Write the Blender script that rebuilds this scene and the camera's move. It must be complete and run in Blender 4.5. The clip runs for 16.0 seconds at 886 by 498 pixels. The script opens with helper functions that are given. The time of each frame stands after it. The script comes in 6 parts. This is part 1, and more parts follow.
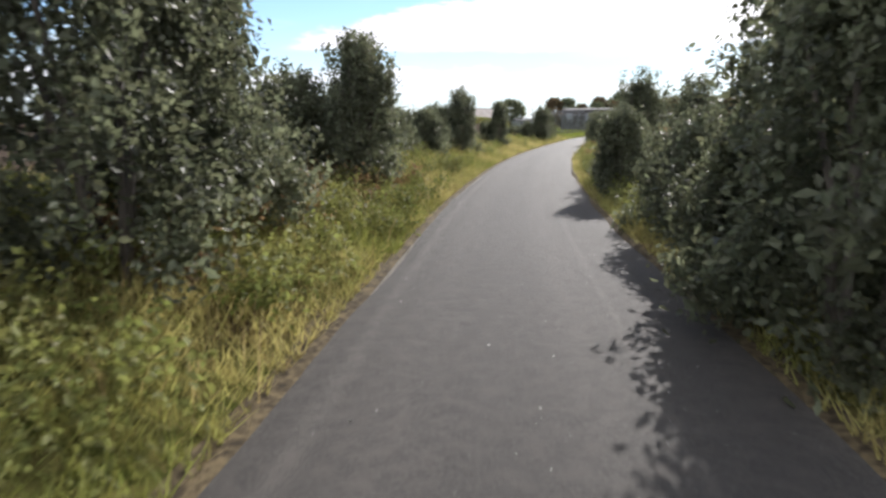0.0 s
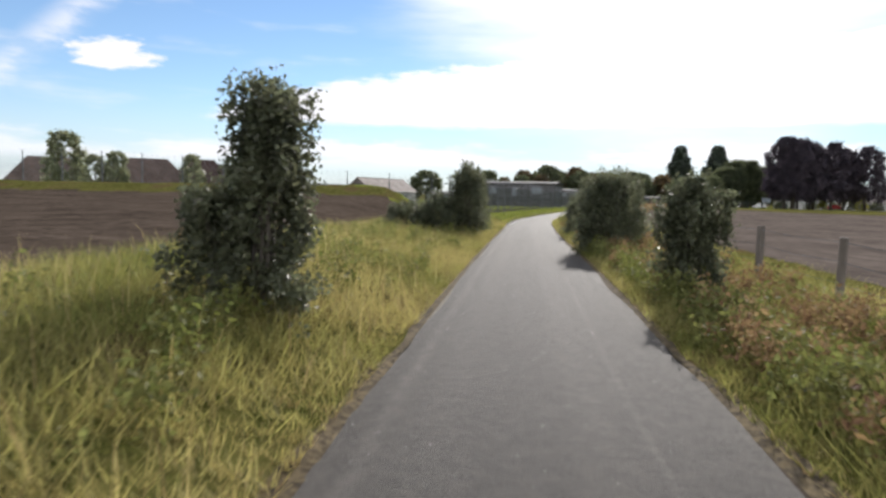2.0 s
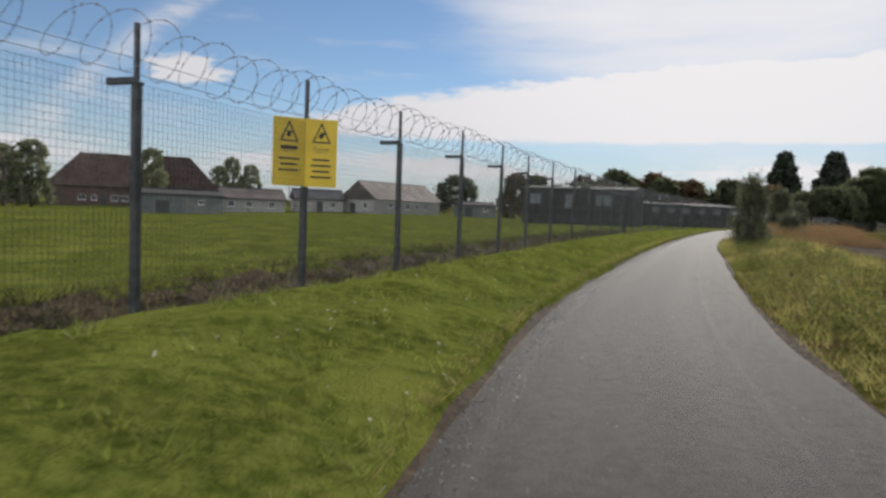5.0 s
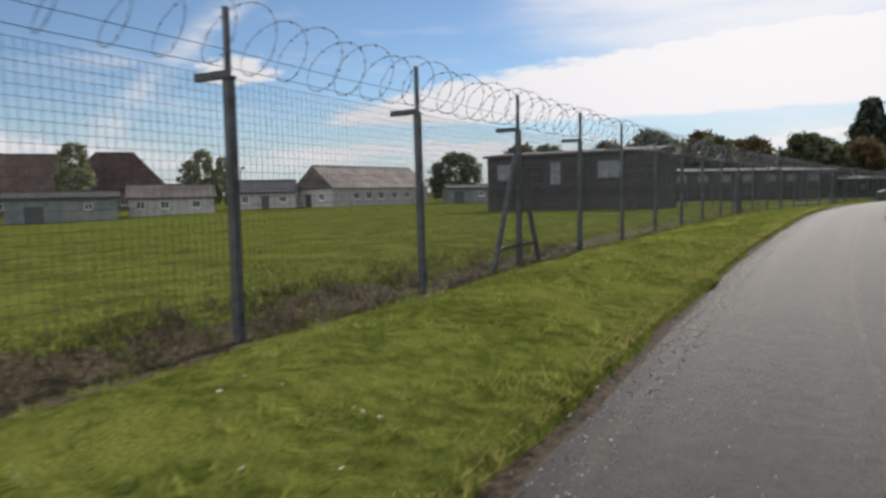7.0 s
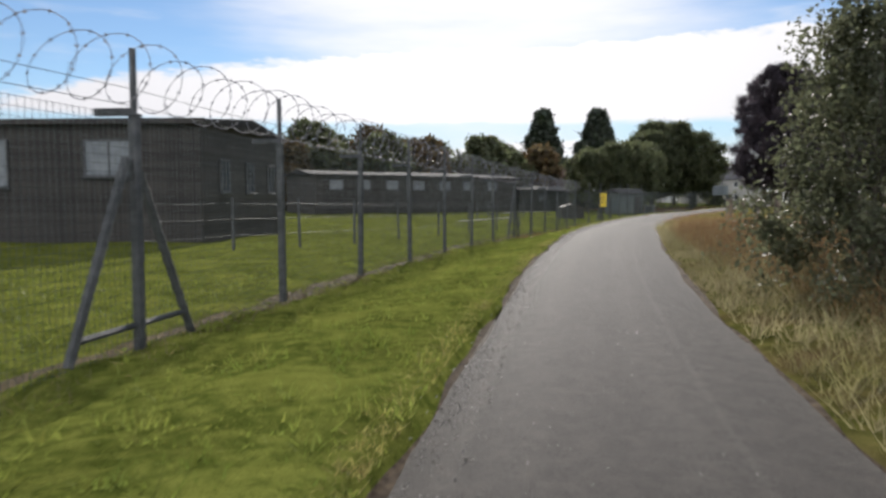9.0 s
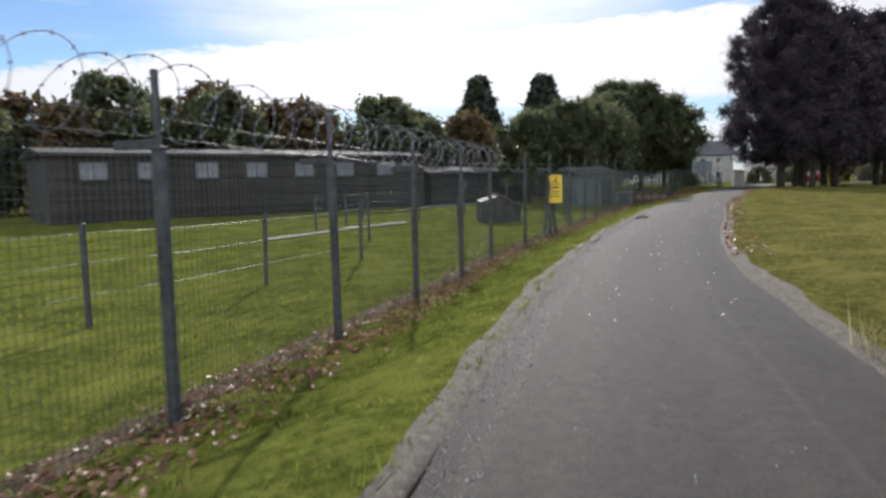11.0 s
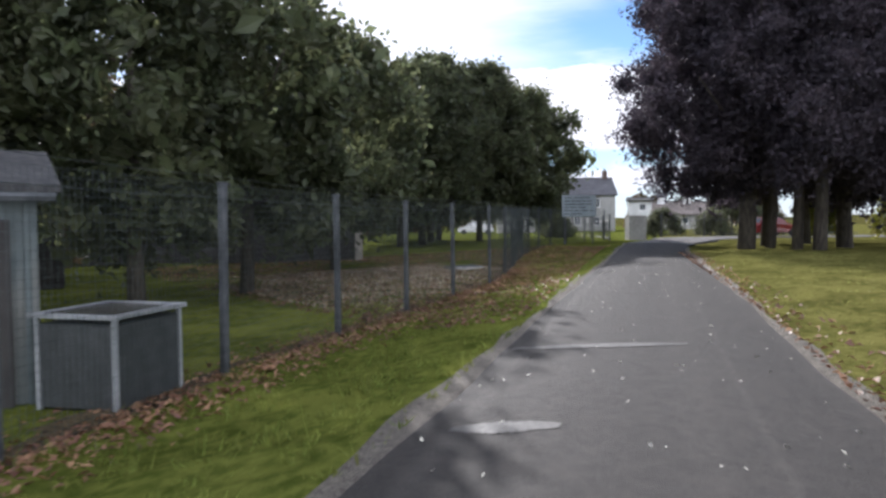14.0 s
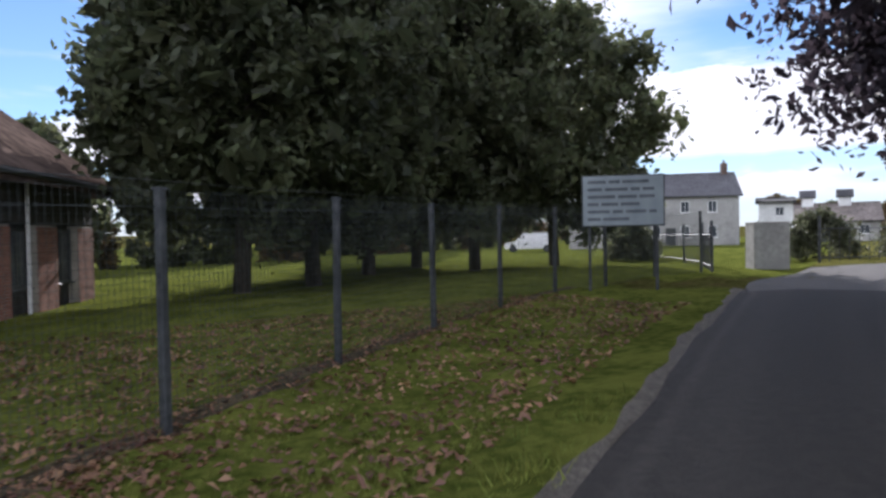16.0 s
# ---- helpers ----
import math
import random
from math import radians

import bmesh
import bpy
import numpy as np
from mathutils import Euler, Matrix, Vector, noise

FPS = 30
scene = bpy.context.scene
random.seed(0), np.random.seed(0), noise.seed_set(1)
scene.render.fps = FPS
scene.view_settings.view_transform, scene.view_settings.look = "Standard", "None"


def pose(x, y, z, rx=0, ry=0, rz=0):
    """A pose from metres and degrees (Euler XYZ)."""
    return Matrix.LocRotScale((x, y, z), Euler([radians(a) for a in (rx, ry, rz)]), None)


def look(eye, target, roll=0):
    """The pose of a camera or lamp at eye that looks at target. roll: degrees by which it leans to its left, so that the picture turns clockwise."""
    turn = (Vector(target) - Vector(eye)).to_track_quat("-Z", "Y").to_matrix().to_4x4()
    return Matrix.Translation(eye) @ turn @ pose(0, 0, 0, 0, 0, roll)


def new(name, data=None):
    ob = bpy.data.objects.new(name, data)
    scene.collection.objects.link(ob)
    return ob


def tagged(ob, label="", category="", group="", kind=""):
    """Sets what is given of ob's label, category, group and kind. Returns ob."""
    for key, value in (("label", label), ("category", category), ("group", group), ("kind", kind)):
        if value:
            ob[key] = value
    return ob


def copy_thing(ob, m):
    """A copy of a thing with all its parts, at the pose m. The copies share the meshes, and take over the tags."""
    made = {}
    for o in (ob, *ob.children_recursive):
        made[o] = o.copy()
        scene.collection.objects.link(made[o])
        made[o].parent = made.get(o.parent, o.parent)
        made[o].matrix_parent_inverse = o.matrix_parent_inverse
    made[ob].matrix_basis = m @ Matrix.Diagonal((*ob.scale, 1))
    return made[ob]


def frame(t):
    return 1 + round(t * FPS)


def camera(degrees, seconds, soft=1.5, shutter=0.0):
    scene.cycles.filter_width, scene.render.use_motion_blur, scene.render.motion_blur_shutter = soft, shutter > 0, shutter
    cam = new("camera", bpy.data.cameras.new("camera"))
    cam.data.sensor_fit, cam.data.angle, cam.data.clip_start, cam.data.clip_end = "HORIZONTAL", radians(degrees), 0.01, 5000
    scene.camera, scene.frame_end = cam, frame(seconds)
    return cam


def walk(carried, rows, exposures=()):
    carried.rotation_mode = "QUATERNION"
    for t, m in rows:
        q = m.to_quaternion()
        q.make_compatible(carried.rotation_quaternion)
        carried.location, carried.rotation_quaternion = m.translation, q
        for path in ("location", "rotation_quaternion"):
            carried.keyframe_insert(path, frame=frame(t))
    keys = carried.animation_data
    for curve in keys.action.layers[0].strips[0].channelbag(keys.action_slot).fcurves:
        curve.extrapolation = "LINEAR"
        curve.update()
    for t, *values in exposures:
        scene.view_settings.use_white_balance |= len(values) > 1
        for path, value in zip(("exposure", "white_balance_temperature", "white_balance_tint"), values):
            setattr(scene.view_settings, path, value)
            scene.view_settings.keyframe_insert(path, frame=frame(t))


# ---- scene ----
import itertools


def carried_pose(x, y, z, yaw, pitch, roll):
    """Place, heading to the left of +y, pitch up and lean, in degrees."""
    return pose(x, y, z) @ pose(0, 0, 0, 0, 0, yaw) @ pose(0, 0, 0, 90 + pitch) @ pose(0, 0, 0, 0, 0, roll)


cam = camera(68.0, 16.0, soft=2.8, shutter=0.07)
PATH = [
    (0, carried_pose(-21.28, -77.36, 1.47, -3.07, -10.82, -0.17)),
    (0.5, carried_pose(-20.21, -70.32, 1.47, -5.69, -10.95, 0.05)),
    (1, carried_pose(-19.14, -63.31, 1.42, -6.2, -8.1, 1.9)),
    (1.5, carried_pose(-18.04, -56.35, 1.35, -8.89, -8.73, 2.83)),
    (2, carried_pose(-15.97, -49.66, 1.47, -10.19, -4.53, 1.24)),
    (2.5, carried_pose(-14.13, -42.85, 1.52, -12.13, -2.70, 1.72)),
    (3.0, carried_pose(-11.93, -35.88, 1.49, -11.40, -0.99, 1.15)),
    (3.2, carried_pose(-10.60, -33.20, 1.33, -11.57, -1.43, 2.54)),
    (5.3, carried_pose(-1.36, -2.87, 1.17, -1.78, -3.53, 1.92)),
    (5.5, carried_pose(0.00, 0.00, 1.23, 2.73, -3.24, 1.39)),
    (6, carried_pose(3.42, 7.05, 1.29, 3.07, -3.35, 0.54)),
    (6.2, carried_pose(4.76, 9.84, 1.36, 2.14, -3.68, -0.64)),
    (6.5, carried_pose(6.81, 14.05, 1.39, 3.13, -4.54, -0.18)),
    (7, carried_pose(10.32, 20.65, 1.37, -0.52, -4.76, -1.12)),
    (7.5, carried_pose(13.66, 27.08, 1.42, -7.59, -5.15, 0.30)),
    (8, carried_pose(17.12, 32.83, 1.58, -12.37, -5.50, 0.10)),
    (8.5, carried_pose(20.61, 38.33, 1.62, -19.03, -5.24, -0.17)),
    (9, carried_pose(24.27, 43.96, 1.74, -25.34, -4.72, 0.12)),
    (9.5, carried_pose(28.07, 49.18, 1.84, -29.64, -3.63, -0.70)),
    (9.7, carried_pose(29.67, 51.21, 1.85, -31.59, -5.05, -0.88)),
    (11.8, carried_pose(48.68, 72.34, 1.67, -27.18, -5.71, -0.29)),
    (12, carried_pose(50.79, 74.10, 1.63, -26.91, -3.60, 0.82)),
    (12.5, carried_pose(56.42, 78.50, 1.70, -29.85, -3.18, -0.29)),
    (13, carried_pose(62.15, 82.84, 1.70, -35.74, -2.25, -1.01)),
    (13.5, carried_pose(67.71, 87.21, 1.61, -38.96, -1.38, 0.17)),
    (14, carried_pose(73.28, 91.18, 1.56, -39.72, -2.40, -0.42)),
    (14.5, carried_pose(78.75, 94.72, 1.53, -40.18, -1.84, 0.56)),
    (15, carried_pose(83.96, 98.06, 1.59, -41.89, -2.13, -0.16)),
    (15.5, carried_pose(88.83, 101.47, 1.61, -36.93, -1.09, -0.76)),
    (16, carried_pose(93.65, 104.69, 1.65, -29.51, -1.28, -1.01)),
]
walk(cam, PATH, exposures=[(0.0, 1.4, 6150, 14), (2.5, 0.95, 6300, 13), (5.5, 0.45, 6350, 13), (8.0, 0.75, 6350, 13), (12.0, 0.95, 6000, 14), (13.5, 1.2, 5900, 15), (15.0, 1.4, 5750, 17), (15.5, 1.25, 5800, 17), (16.0, 1.2, 5800, 18)])

# ---- sky and sun ----
SUN_AZ, SUN_EL = 28.0, 26.0
world = bpy.data.worlds.new("sky")
scene.world = world
world.use_nodes = True
wn, wl = world.node_tree.nodes, world.node_tree.links
wn.clear()


def wnode(kind):
    return wn.new(kind)


def wmath(op, a, b=None, c=None):
    n = wnode("ShaderNodeMath")
    n.operation = op
    for i, v in enumerate((a, b, c)):
        if v is None:
            continue
        if isinstance(v, (int, float)):
            n.inputs[i].default_value = v
        else:
            wl.new(v, n.inputs[i])
    return n.outputs[0]


def wramp(v, lo, hi):
    n = wnode("ShaderNodeMapRange")
    n.interpolation_type = "SMOOTHSTEP"
    wl.new(v, n.inputs[0])
    n.inputs[1].default_value, n.inputs[2].default_value = lo, hi
    return n.outputs[0]


def wnoise(vec, scale, detail, rough):
    n = wnode("ShaderNodeTexNoise")
    wl.new(vec, n.inputs["Vector"])
    n.inputs["Scale"].default_value, n.inputs["Detail"].default_value, n.inputs["Roughness"].default_value = scale, detail, rough
    return n.outputs[0]


sky = wnode("ShaderNodeTexSky")
sky.sky_type, sky.sun_disc = "NISHITA", False
sky.sun_elevation, sky.sun_rotation = radians(SUN_EL), radians(SUN_AZ)
sky.air_density, sky.dust_density, sky.ozone_density = 1.0, 0.0, 2.5
coord = wnode("ShaderNodeTexCoord")
sep = wnode("ShaderNodeSeparateXYZ")
wl.new(coord.outputs["Generated"], sep.inputs[0])
az = wmath("ARCTAN2", sep.outputs[0], sep.outputs[1])          # clockwise from +y
el = wmath("ARCSINE", sep.outputs[2])
flat = wnode("ShaderNodeCombineXYZ")
wl.new(wmath("MULTIPLY", az, 1.6), flat.inputs[0])
wl.new(wmath("MULTIPLY", el, 9.0), flat.inputs[1])
fine = wnode("ShaderNodeCombineXYZ")
wl.new(wmath("MULTIPLY", az, 5.0), fine.inputs[0])
wl.new(wmath("MULTIPLY", el, 16.0), fine.inputs[1])
puff = wnoise(fine.outputs[0], 3.0, 6, 0.6)
streak = wnoise(flat.outputs[0], 2.2, 7, 0.55)
# the long wedge of cloud over the fields: thin at its western tip, widening towards the sun
wob = wmath("MULTIPLY", wmath("SUBTRACT", puff, 0.5), 0.05)
rise = wmath("MINIMUM", wmath("MULTIPLY", wmath("POWER", wmath("MAXIMUM", wmath("ADD", az, 0.17), 0.0), 0.6), 0.16), 0.12)
top = wmath("ADD", wmath("ADD", rise, 0.105), wob)
wedge = wmath("MULTIPLY", wramp(wmath("SUBTRACT", top, el), -0.004, 0.012),
              wramp(wmath("SUBTRACT", el, wmath("SUBTRACT", 0.105, wmath("MULTIPLY", wob, 0.3))), -0.006, 0.006))
wedge = wmath("MULTIPLY", wedge, wramp(az, -0.19, -0.15))
# low bank nearer the horizon, and one small heap of cloud
bank = wmath("MULTIPLY", wramp(wmath("ADD", wmath("SUBTRACT", 0.078, el), wob), -0.006, 0.008), wramp(el, 0.03, 0.06))
bank = wmath("MULTIPLY", bank, wramp(streak, 0.38, 0.55))
dx = wmath("MULTIPLY", wmath("ADD", az, 0.285), 15.0)
dy = wmath("MULTIPLY", wmath("SUBTRACT", el, 0.181), 38.0)
heap = wramp(wmath("ADD", wmath("SUBTRACT", 1.0, wmath("ADD", wmath("MULTIPLY", dx, dx), wmath("MULTIPLY", dy, dy))), wmath("MULTIPLY", wob, 75.0)), 0.0, 0.7)
for caz, cel, sx, sy in ((0.805, 0.178, 12.0, 62.0), (0.65, 0.15, 24.0, 75.0), (0.967, 0.192, 30.0, 80.0)):
    dx = wmath("MULTIPLY", wmath("SUBTRACT", az, caz), sx)
    dy = wmath("MULTIPLY", wmath("SUBTRACT", el, cel), sy)
    puffy = wramp(wmath("ADD", wmath("SUBTRACT", 1.0, wmath("ADD", wmath("MULTIPLY", dx, dx), wmath("MULTIPLY", dy, dy))), wmath("MULTIPLY", wob, 90.0)), 0.0, 0.8)
    heap = wmath("MAXIMUM", heap, puffy)
off = wmath("ADD", wmath("SUBTRACT", wmath("SUBTRACT", el, 0.16), wmath("ADD", az, 0.396)), wmath("MULTIPLY", wob, 0.6))
trail = wmath("MULTIPLY", wmath("MULTIPLY", wramp(wmath("ABSOLUTE", off), 0.045, 0.0), wramp(az, -0.1, -0.25)), wmath("ADD", 0.15, wmath("MULTIPLY", wramp(puff, 0.35, 0.65), 0.5)))
heap = wmath("MAXIMUM", heap, trail)
cirrus = wmath("MULTIPLY", wramp(streak, 0.52, 0.78), 0.55)
sdir = (math.sin(radians(SUN_AZ)) * math.cos(radians(SUN_EL)), math.cos(radians(SUN_AZ)) * math.cos(radians(SUN_EL)), math.sin(radians(SUN_EL)))
dot = wmath("ADD", wmath("ADD", wmath("MULTIPLY", sep.outputs[0], sdir[0]), wmath("MULTIPLY", sep.outputs[1], sdir[1])), wmath("MULTIPLY", sep.outputs[2], sdir[2]))
veil = wmath("MULTIPLY", wramp(wmath("ADD", dot, wmath("MULTIPLY", wmath("SUBTRACT", streak, 0.5), 0.10)), 0.89, 0.99), 0.9)
# unseen cloud added as fill light: thin sheet overhead, heaps away from the sun
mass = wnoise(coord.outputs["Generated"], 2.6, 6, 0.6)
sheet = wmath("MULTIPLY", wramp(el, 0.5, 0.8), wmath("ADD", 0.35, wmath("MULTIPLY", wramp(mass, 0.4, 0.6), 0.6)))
fill_heaps = wmath("MULTIPLY", wramp(dot, 0.45, 0.0), wramp(mass, 0.42, 0.56))
fill_cloud = wmath("MAXIMUM", sheet, fill_heaps)
cloud = wmath("MINIMUM", wmath("MAXIMUM", wmath("MAXIMUM", wmath("MAXIMUM", wmath("MAXIMUM", wedge, bank), heap), fill_cloud), wmath("MAXIMUM", cirrus, veil)), 1.0)
white = wnode("ShaderNodeMixRGB")                                 # cloud brightens towards the sun
wl.new(wramp(dot, 0.8, 0.99), white.inputs[0])
white.inputs[1].default_value, white.inputs[2].default_value = (4.5, 4.45, 4.45, 1.0), (5.6, 5.5, 5.35, 1.0)
low_haze = wnode("ShaderNodeMixRGB")                              # pale air near the horizon
wl.new(wmath("MULTIPLY", wramp(el, 0.16, -0.01), 0.75), low_haze.inputs[0])
clear = wnode("ShaderNodeMixRGB")
clear.blend_type = "MULTIPLY"
clear.inputs[0].default_value = 1.0
clear.inputs[2].default_value = (0.52, 0.535, 0.55, 1.0)
wl.new(sky.outputs[0], clear.inputs[1])
wl.new(clear.outputs[0], low_haze.inputs[1])
low_haze.inputs[2].default_value = (2.8, 3.2, 3.6, 1.0)
front = wnode("ShaderNodeMixRGB")                                 # cloud away from the sun, brightened as fill on shaded sides
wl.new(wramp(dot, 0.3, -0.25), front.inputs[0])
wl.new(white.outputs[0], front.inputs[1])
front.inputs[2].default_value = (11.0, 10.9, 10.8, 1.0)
mix = wnode("ShaderNodeMixRGB")
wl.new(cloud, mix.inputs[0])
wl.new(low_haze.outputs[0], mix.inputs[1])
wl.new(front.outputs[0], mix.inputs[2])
bg = wnode("ShaderNodeBackground")
bg.inputs[1].default_value = 0.112
wl.new(mix.outputs[0], bg.inputs[0])
wo = wnode("ShaderNodeOutputWorld")
wl.new(bg.outputs[0], wo.inputs[0])

sun = new("sun", bpy.data.lights.new("sun", "SUN"))
sun.data.energy, sun.data.angle, sun.data.color = 3.3, radians(0.6), (1.0, 0.94, 0.84)
sun.matrix_world = look((sdir[0] * 100, sdir[1] * 100, sdir[2] * 100), (0, 0, 0))


# ---- materials ----
def material(name, low, high, scale=4.0, rough=0.8, bump=0.3, spot=None, metal=0.0, coarse=0.35, stretch=(1, 1, 1), vary="", translucent=0.0, bump_scale=None, spec=0.5, relief=0.02):
    """Two tones mixed by noise at two scales, with a third for stains, and a fine relief. vary: 'object' or 'island' brightness."""
    m = bpy.data.materials.new(name)
    m.use_nodes = True
    nt = m.node_tree
    n, l = nt.nodes, nt.links
    b = n["Principled BSDF"]
    tc = n.new("ShaderNodeTexCoord")
    mp = n.new("ShaderNodeMapping")
    mp.inputs["Scale"].default_value = stretch
    l.new(tc.outputs["Object"], mp.inputs[0])

    def noise_at(s, detail):
        t = n.new("ShaderNodeTexNoise")
        t.inputs["Scale"].default_value, t.inputs["Detail"].default_value = s, detail
        l.new(mp.outputs[0], t.inputs["Vector"])
        return t.outputs[0]

    def mixed(fac, a, c, mode="MIX"):
        x = n.new("ShaderNodeMixRGB")
        x.blend_type = mode
        for i, v in enumerate((fac, a, c)):
            if isinstance(v, (int, float)):
                x.inputs[i].default_value = v
            elif isinstance(v, tuple):
                x.inputs[i].default_value = (*v, 1)
            else:
                l.new(v, x.inputs[i])
        return x.outputs[0]

    def ranged(v, lo, hi, a=0.0, c=1.0):
        r = n.new("ShaderNodeMapRange")
        l.new(v, r.inputs[0])
        for i, q in zip((1, 2, 3, 4), (lo, hi, a, c)):
            r.inputs[i].default_value = q
        return r.outputs[0]

    fine_n, coarse_n = noise_at(scale, 5), noise_at(scale * 0.13, 3)
    col = mixed(ranged(fine_n, 0.35, 0.65), low, high)
    if spot:
        col = mixed(ranged(coarse_n, 0.5, 0.68), col, spot)
    col = mixed(1.0, col, mixed(ranged(coarse_n, 0.3, 0.7), (1 - coarse,) * 3, (1 + coarse * 0.3,) * 3), "MULTIPLY")
    if vary:
        src = n.new("ShaderNodeObjectInfo").outputs["Random"] if vary == "object" else n.new("ShaderNodeNewGeometry").outputs["Random Per Island"]
        hs = n.new("ShaderNodeHueSaturation")
        l.new(ranged(src, 0, 1, 0.6, 1.35), hs.inputs["Value"])
        l.new(ranged(src, 0, 1, 0.485, 0.515), hs.inputs["Hue"])
        l.new(col, hs.inputs["Color"])
        col = hs.outputs[0]
    l.new(col, b.inputs["Base Color"])
    b.inputs["Roughness"].default_value, b.inputs["Metallic"].default_value = rough, metal
    b.inputs["Specular IOR Level"].default_value = spec
    if bump:
        bp = n.new("ShaderNodeBump")
        bp.inputs["Strength"].default_value, bp.inputs["Distance"].default_value = bump, relief
        l.new(noise_at(bump_scale or scale * 3, 4), bp.inputs["Height"])
        l.new(bp.outputs[0], b.inputs["Normal"])
    if translucent:
        tr = n.new("ShaderNodeBsdfTranslucent")
        l.new(col, tr.inputs[0])
        ms = n.new("ShaderNodeMixShader")
        ms.inputs[0].default_value = translucent
        l.new(b.outputs[0], ms.inputs[1])
        l.new(tr.outputs[0], ms.inputs[2])
        l.new(ms.outputs[0], n["Material Output"].inputs[0])
    return m


asphalt = material("asphalt", (0.066, 0.063, 0.059), (0.122, 0.115, 0.106), 60, 0.82, 0.6, (0.10, 0.092, 0.085), coarse=0.2, bump_scale=150, spec=0.25)
an, al = asphalt.node_tree.nodes, asphalt.node_tree.links
auv = an.new("ShaderNodeUVMap")
auv.uv_map = "lane"
asep = an.new("ShaderNodeSeparateXYZ")
al.new(auv.outputs[0], asep.inputs[0])
aramp = an.new("ShaderNodeValToRGB")
aramp.color_ramp.interpolation = "EASE"
# Tone across the lane: tracks, seam, edges; the right side is darkened for shade.
for pos_, v_ in ((0.0, 1.0), (0.045, 0.95), (0.085, 1.35), (0.13, 1.05), (0.22, 1.12), (0.36, 0.9), (0.5, 0.84), (0.62, 1.02), (0.715, 0.93), (0.735, 1.13), (0.755, 0.9), (0.9, 0.86), (0.97, 1.0), (1.0, 1.2)):
    e_ = aramp.color_ramp.elements.new(pos_) if 0 < pos_ < 1 else aramp.color_ramp.elements[0 if pos_ == 0 else -1]
    e_.color = (v_ * 0.465, v_ * 0.447, v_ * 0.42, 1)
al.new(asep.outputs[0], aramp.inputs[0])
amul = an.new("ShaderNodeMixRGB")
amul.blend_type = "MULTIPLY"
amul.inputs[0].default_value = 1.0
abase = an["Principled BSDF"].inputs["Base Color"]
al.new(abase.links[0].from_socket, amul.inputs[1])
al.new(aramp.outputs[0], amul.inputs[2])
al.new(amul.outputs[0], abase)
side_asphalt = material("side_asphalt", (0.085, 0.08, 0.075), (0.14, 0.13, 0.12), 60, 0.82, 0.6, (0.10, 0.092, 0.085), coarse=0.2, bump_scale=150, spec=0.25)
gravel = material("gravel", (0.08, 0.07, 0.056), (0.24, 0.215, 0.18), 90, 0.9, 0.8, spec=0.2)
grit_m = material("grit", (0.12, 0.115, 0.105), (0.42, 0.40, 0.37), 3, 0.7, 0, vary="island")
soil = material("soil", (0.035, 0.026, 0.018), (0.10, 0.075, 0.05), 14, 0.95, 1.0, spec=0.1)
thatch = material("dead_grass_soil", (0.032, 0.025, 0.016), (0.13, 0.10, 0.055), 16, 0.95, 0.9, spec=0.1)
lawn_m = material("lawn", (0.068, 0.087, 0.016), (0.15, 0.166, 0.036), 7, 0.9, 1.0, (0.13, 0.14, 0.03), bump_scale=32, spec=0.0, relief=0.05)
rough_m = material("rough_grass", (0.045, 0.052, 0.012), (0.12, 0.11, 0.035), 6, 0.95, 1.0, (0.07, 0.05, 0.025), bump_scale=40, spec=0.0)
plough_m = material("ploughed_soil", (0.035, 0.028, 0.022), (0.085, 0.066, 0.052), 2.5, 0.95, 1.0, stretch=(1, 3, 1), spec=0.0)
stubble_m = material("stubble", (0.075, 0.062, 0.054), (0.12, 0.10, 0.085), 1.2, 0.95, 0.8, stretch=(2, 1, 1), spec=0.0)
tall_blade = material("tall_grass_blade", (0.17, 0.18, 0.042), (0.40, 0.34, 0.125), 0.35, 0.6, 0, vary="island", translucent=0.5, coarse=0.2, spec=0.25)
bleached_blade = material("bleached_grass", (0.21, 0.19, 0.085), (0.40, 0.35, 0.20), 0.5, 0.65, 0, vary="island", translucent=0.45, spec=0.2)
dry_lawn = material("dry_lawn", (0.082, 0.084, 0.022), (0.165, 0.155, 0.048), 7, 0.9, 1.0, (0.14, 0.13, 0.04), bump_scale=32, spec=0.0, relief=0.05)
dry_lawn_blade = material("dry_lawn_blade", (0.14, 0.146, 0.034), (0.275, 0.262, 0.08), 1.2, 0.6, 0, vary="island", translucent=0.5, coarse=0.25, spec=0.2)
russet_blade = material("russet_weed", (0.17, 0.10, 0.05), (0.33, 0.22, 0.11), 0.5, 0.7, 0, vary="island", translucent=0.4, spec=0.15)
dead_blade = material("dead_stalk", (0.10, 0.075, 0.045), (0.24, 0.19, 0.12), 0.8, 0.7, 0, vary="island", translucent=0.3, spec=0.15)
straw_blade = material("straw_blade", (0.36, 0.26, 0.11), (0.48, 0.38, 0.18), 0.6, 0.6, 0, vary="island", translucent=0.45, spec=0.25)
lawn_blade = material("lawn_blade", (0.115, 0.15, 0.026), (0.255, 0.275, 0.06), 1.2, 0.6, 0, vary="island", translucent=0.5, coarse=0.25, spec=0.2)
bark = material("bark", (0.04, 0.032, 0.025), (0.10, 0.085, 0.065), 12, 0.9, 1.0, stretch=(1, 1, 0.25))
leaf_hedge = material("hawthorn_leaf", (0.072, 0.08, 0.046), (0.15, 0.16, 0.092), 1.5, 0.45, 0, vary="island", translucent=0.6, spec=0.35)
leaf_green = material("green_leaf", (0.076, 0.09, 0.045), (0.145, 0.16, 0.078), 0.8, 0.46, 0, vary="island", translucent=0.6, spec=0.4)
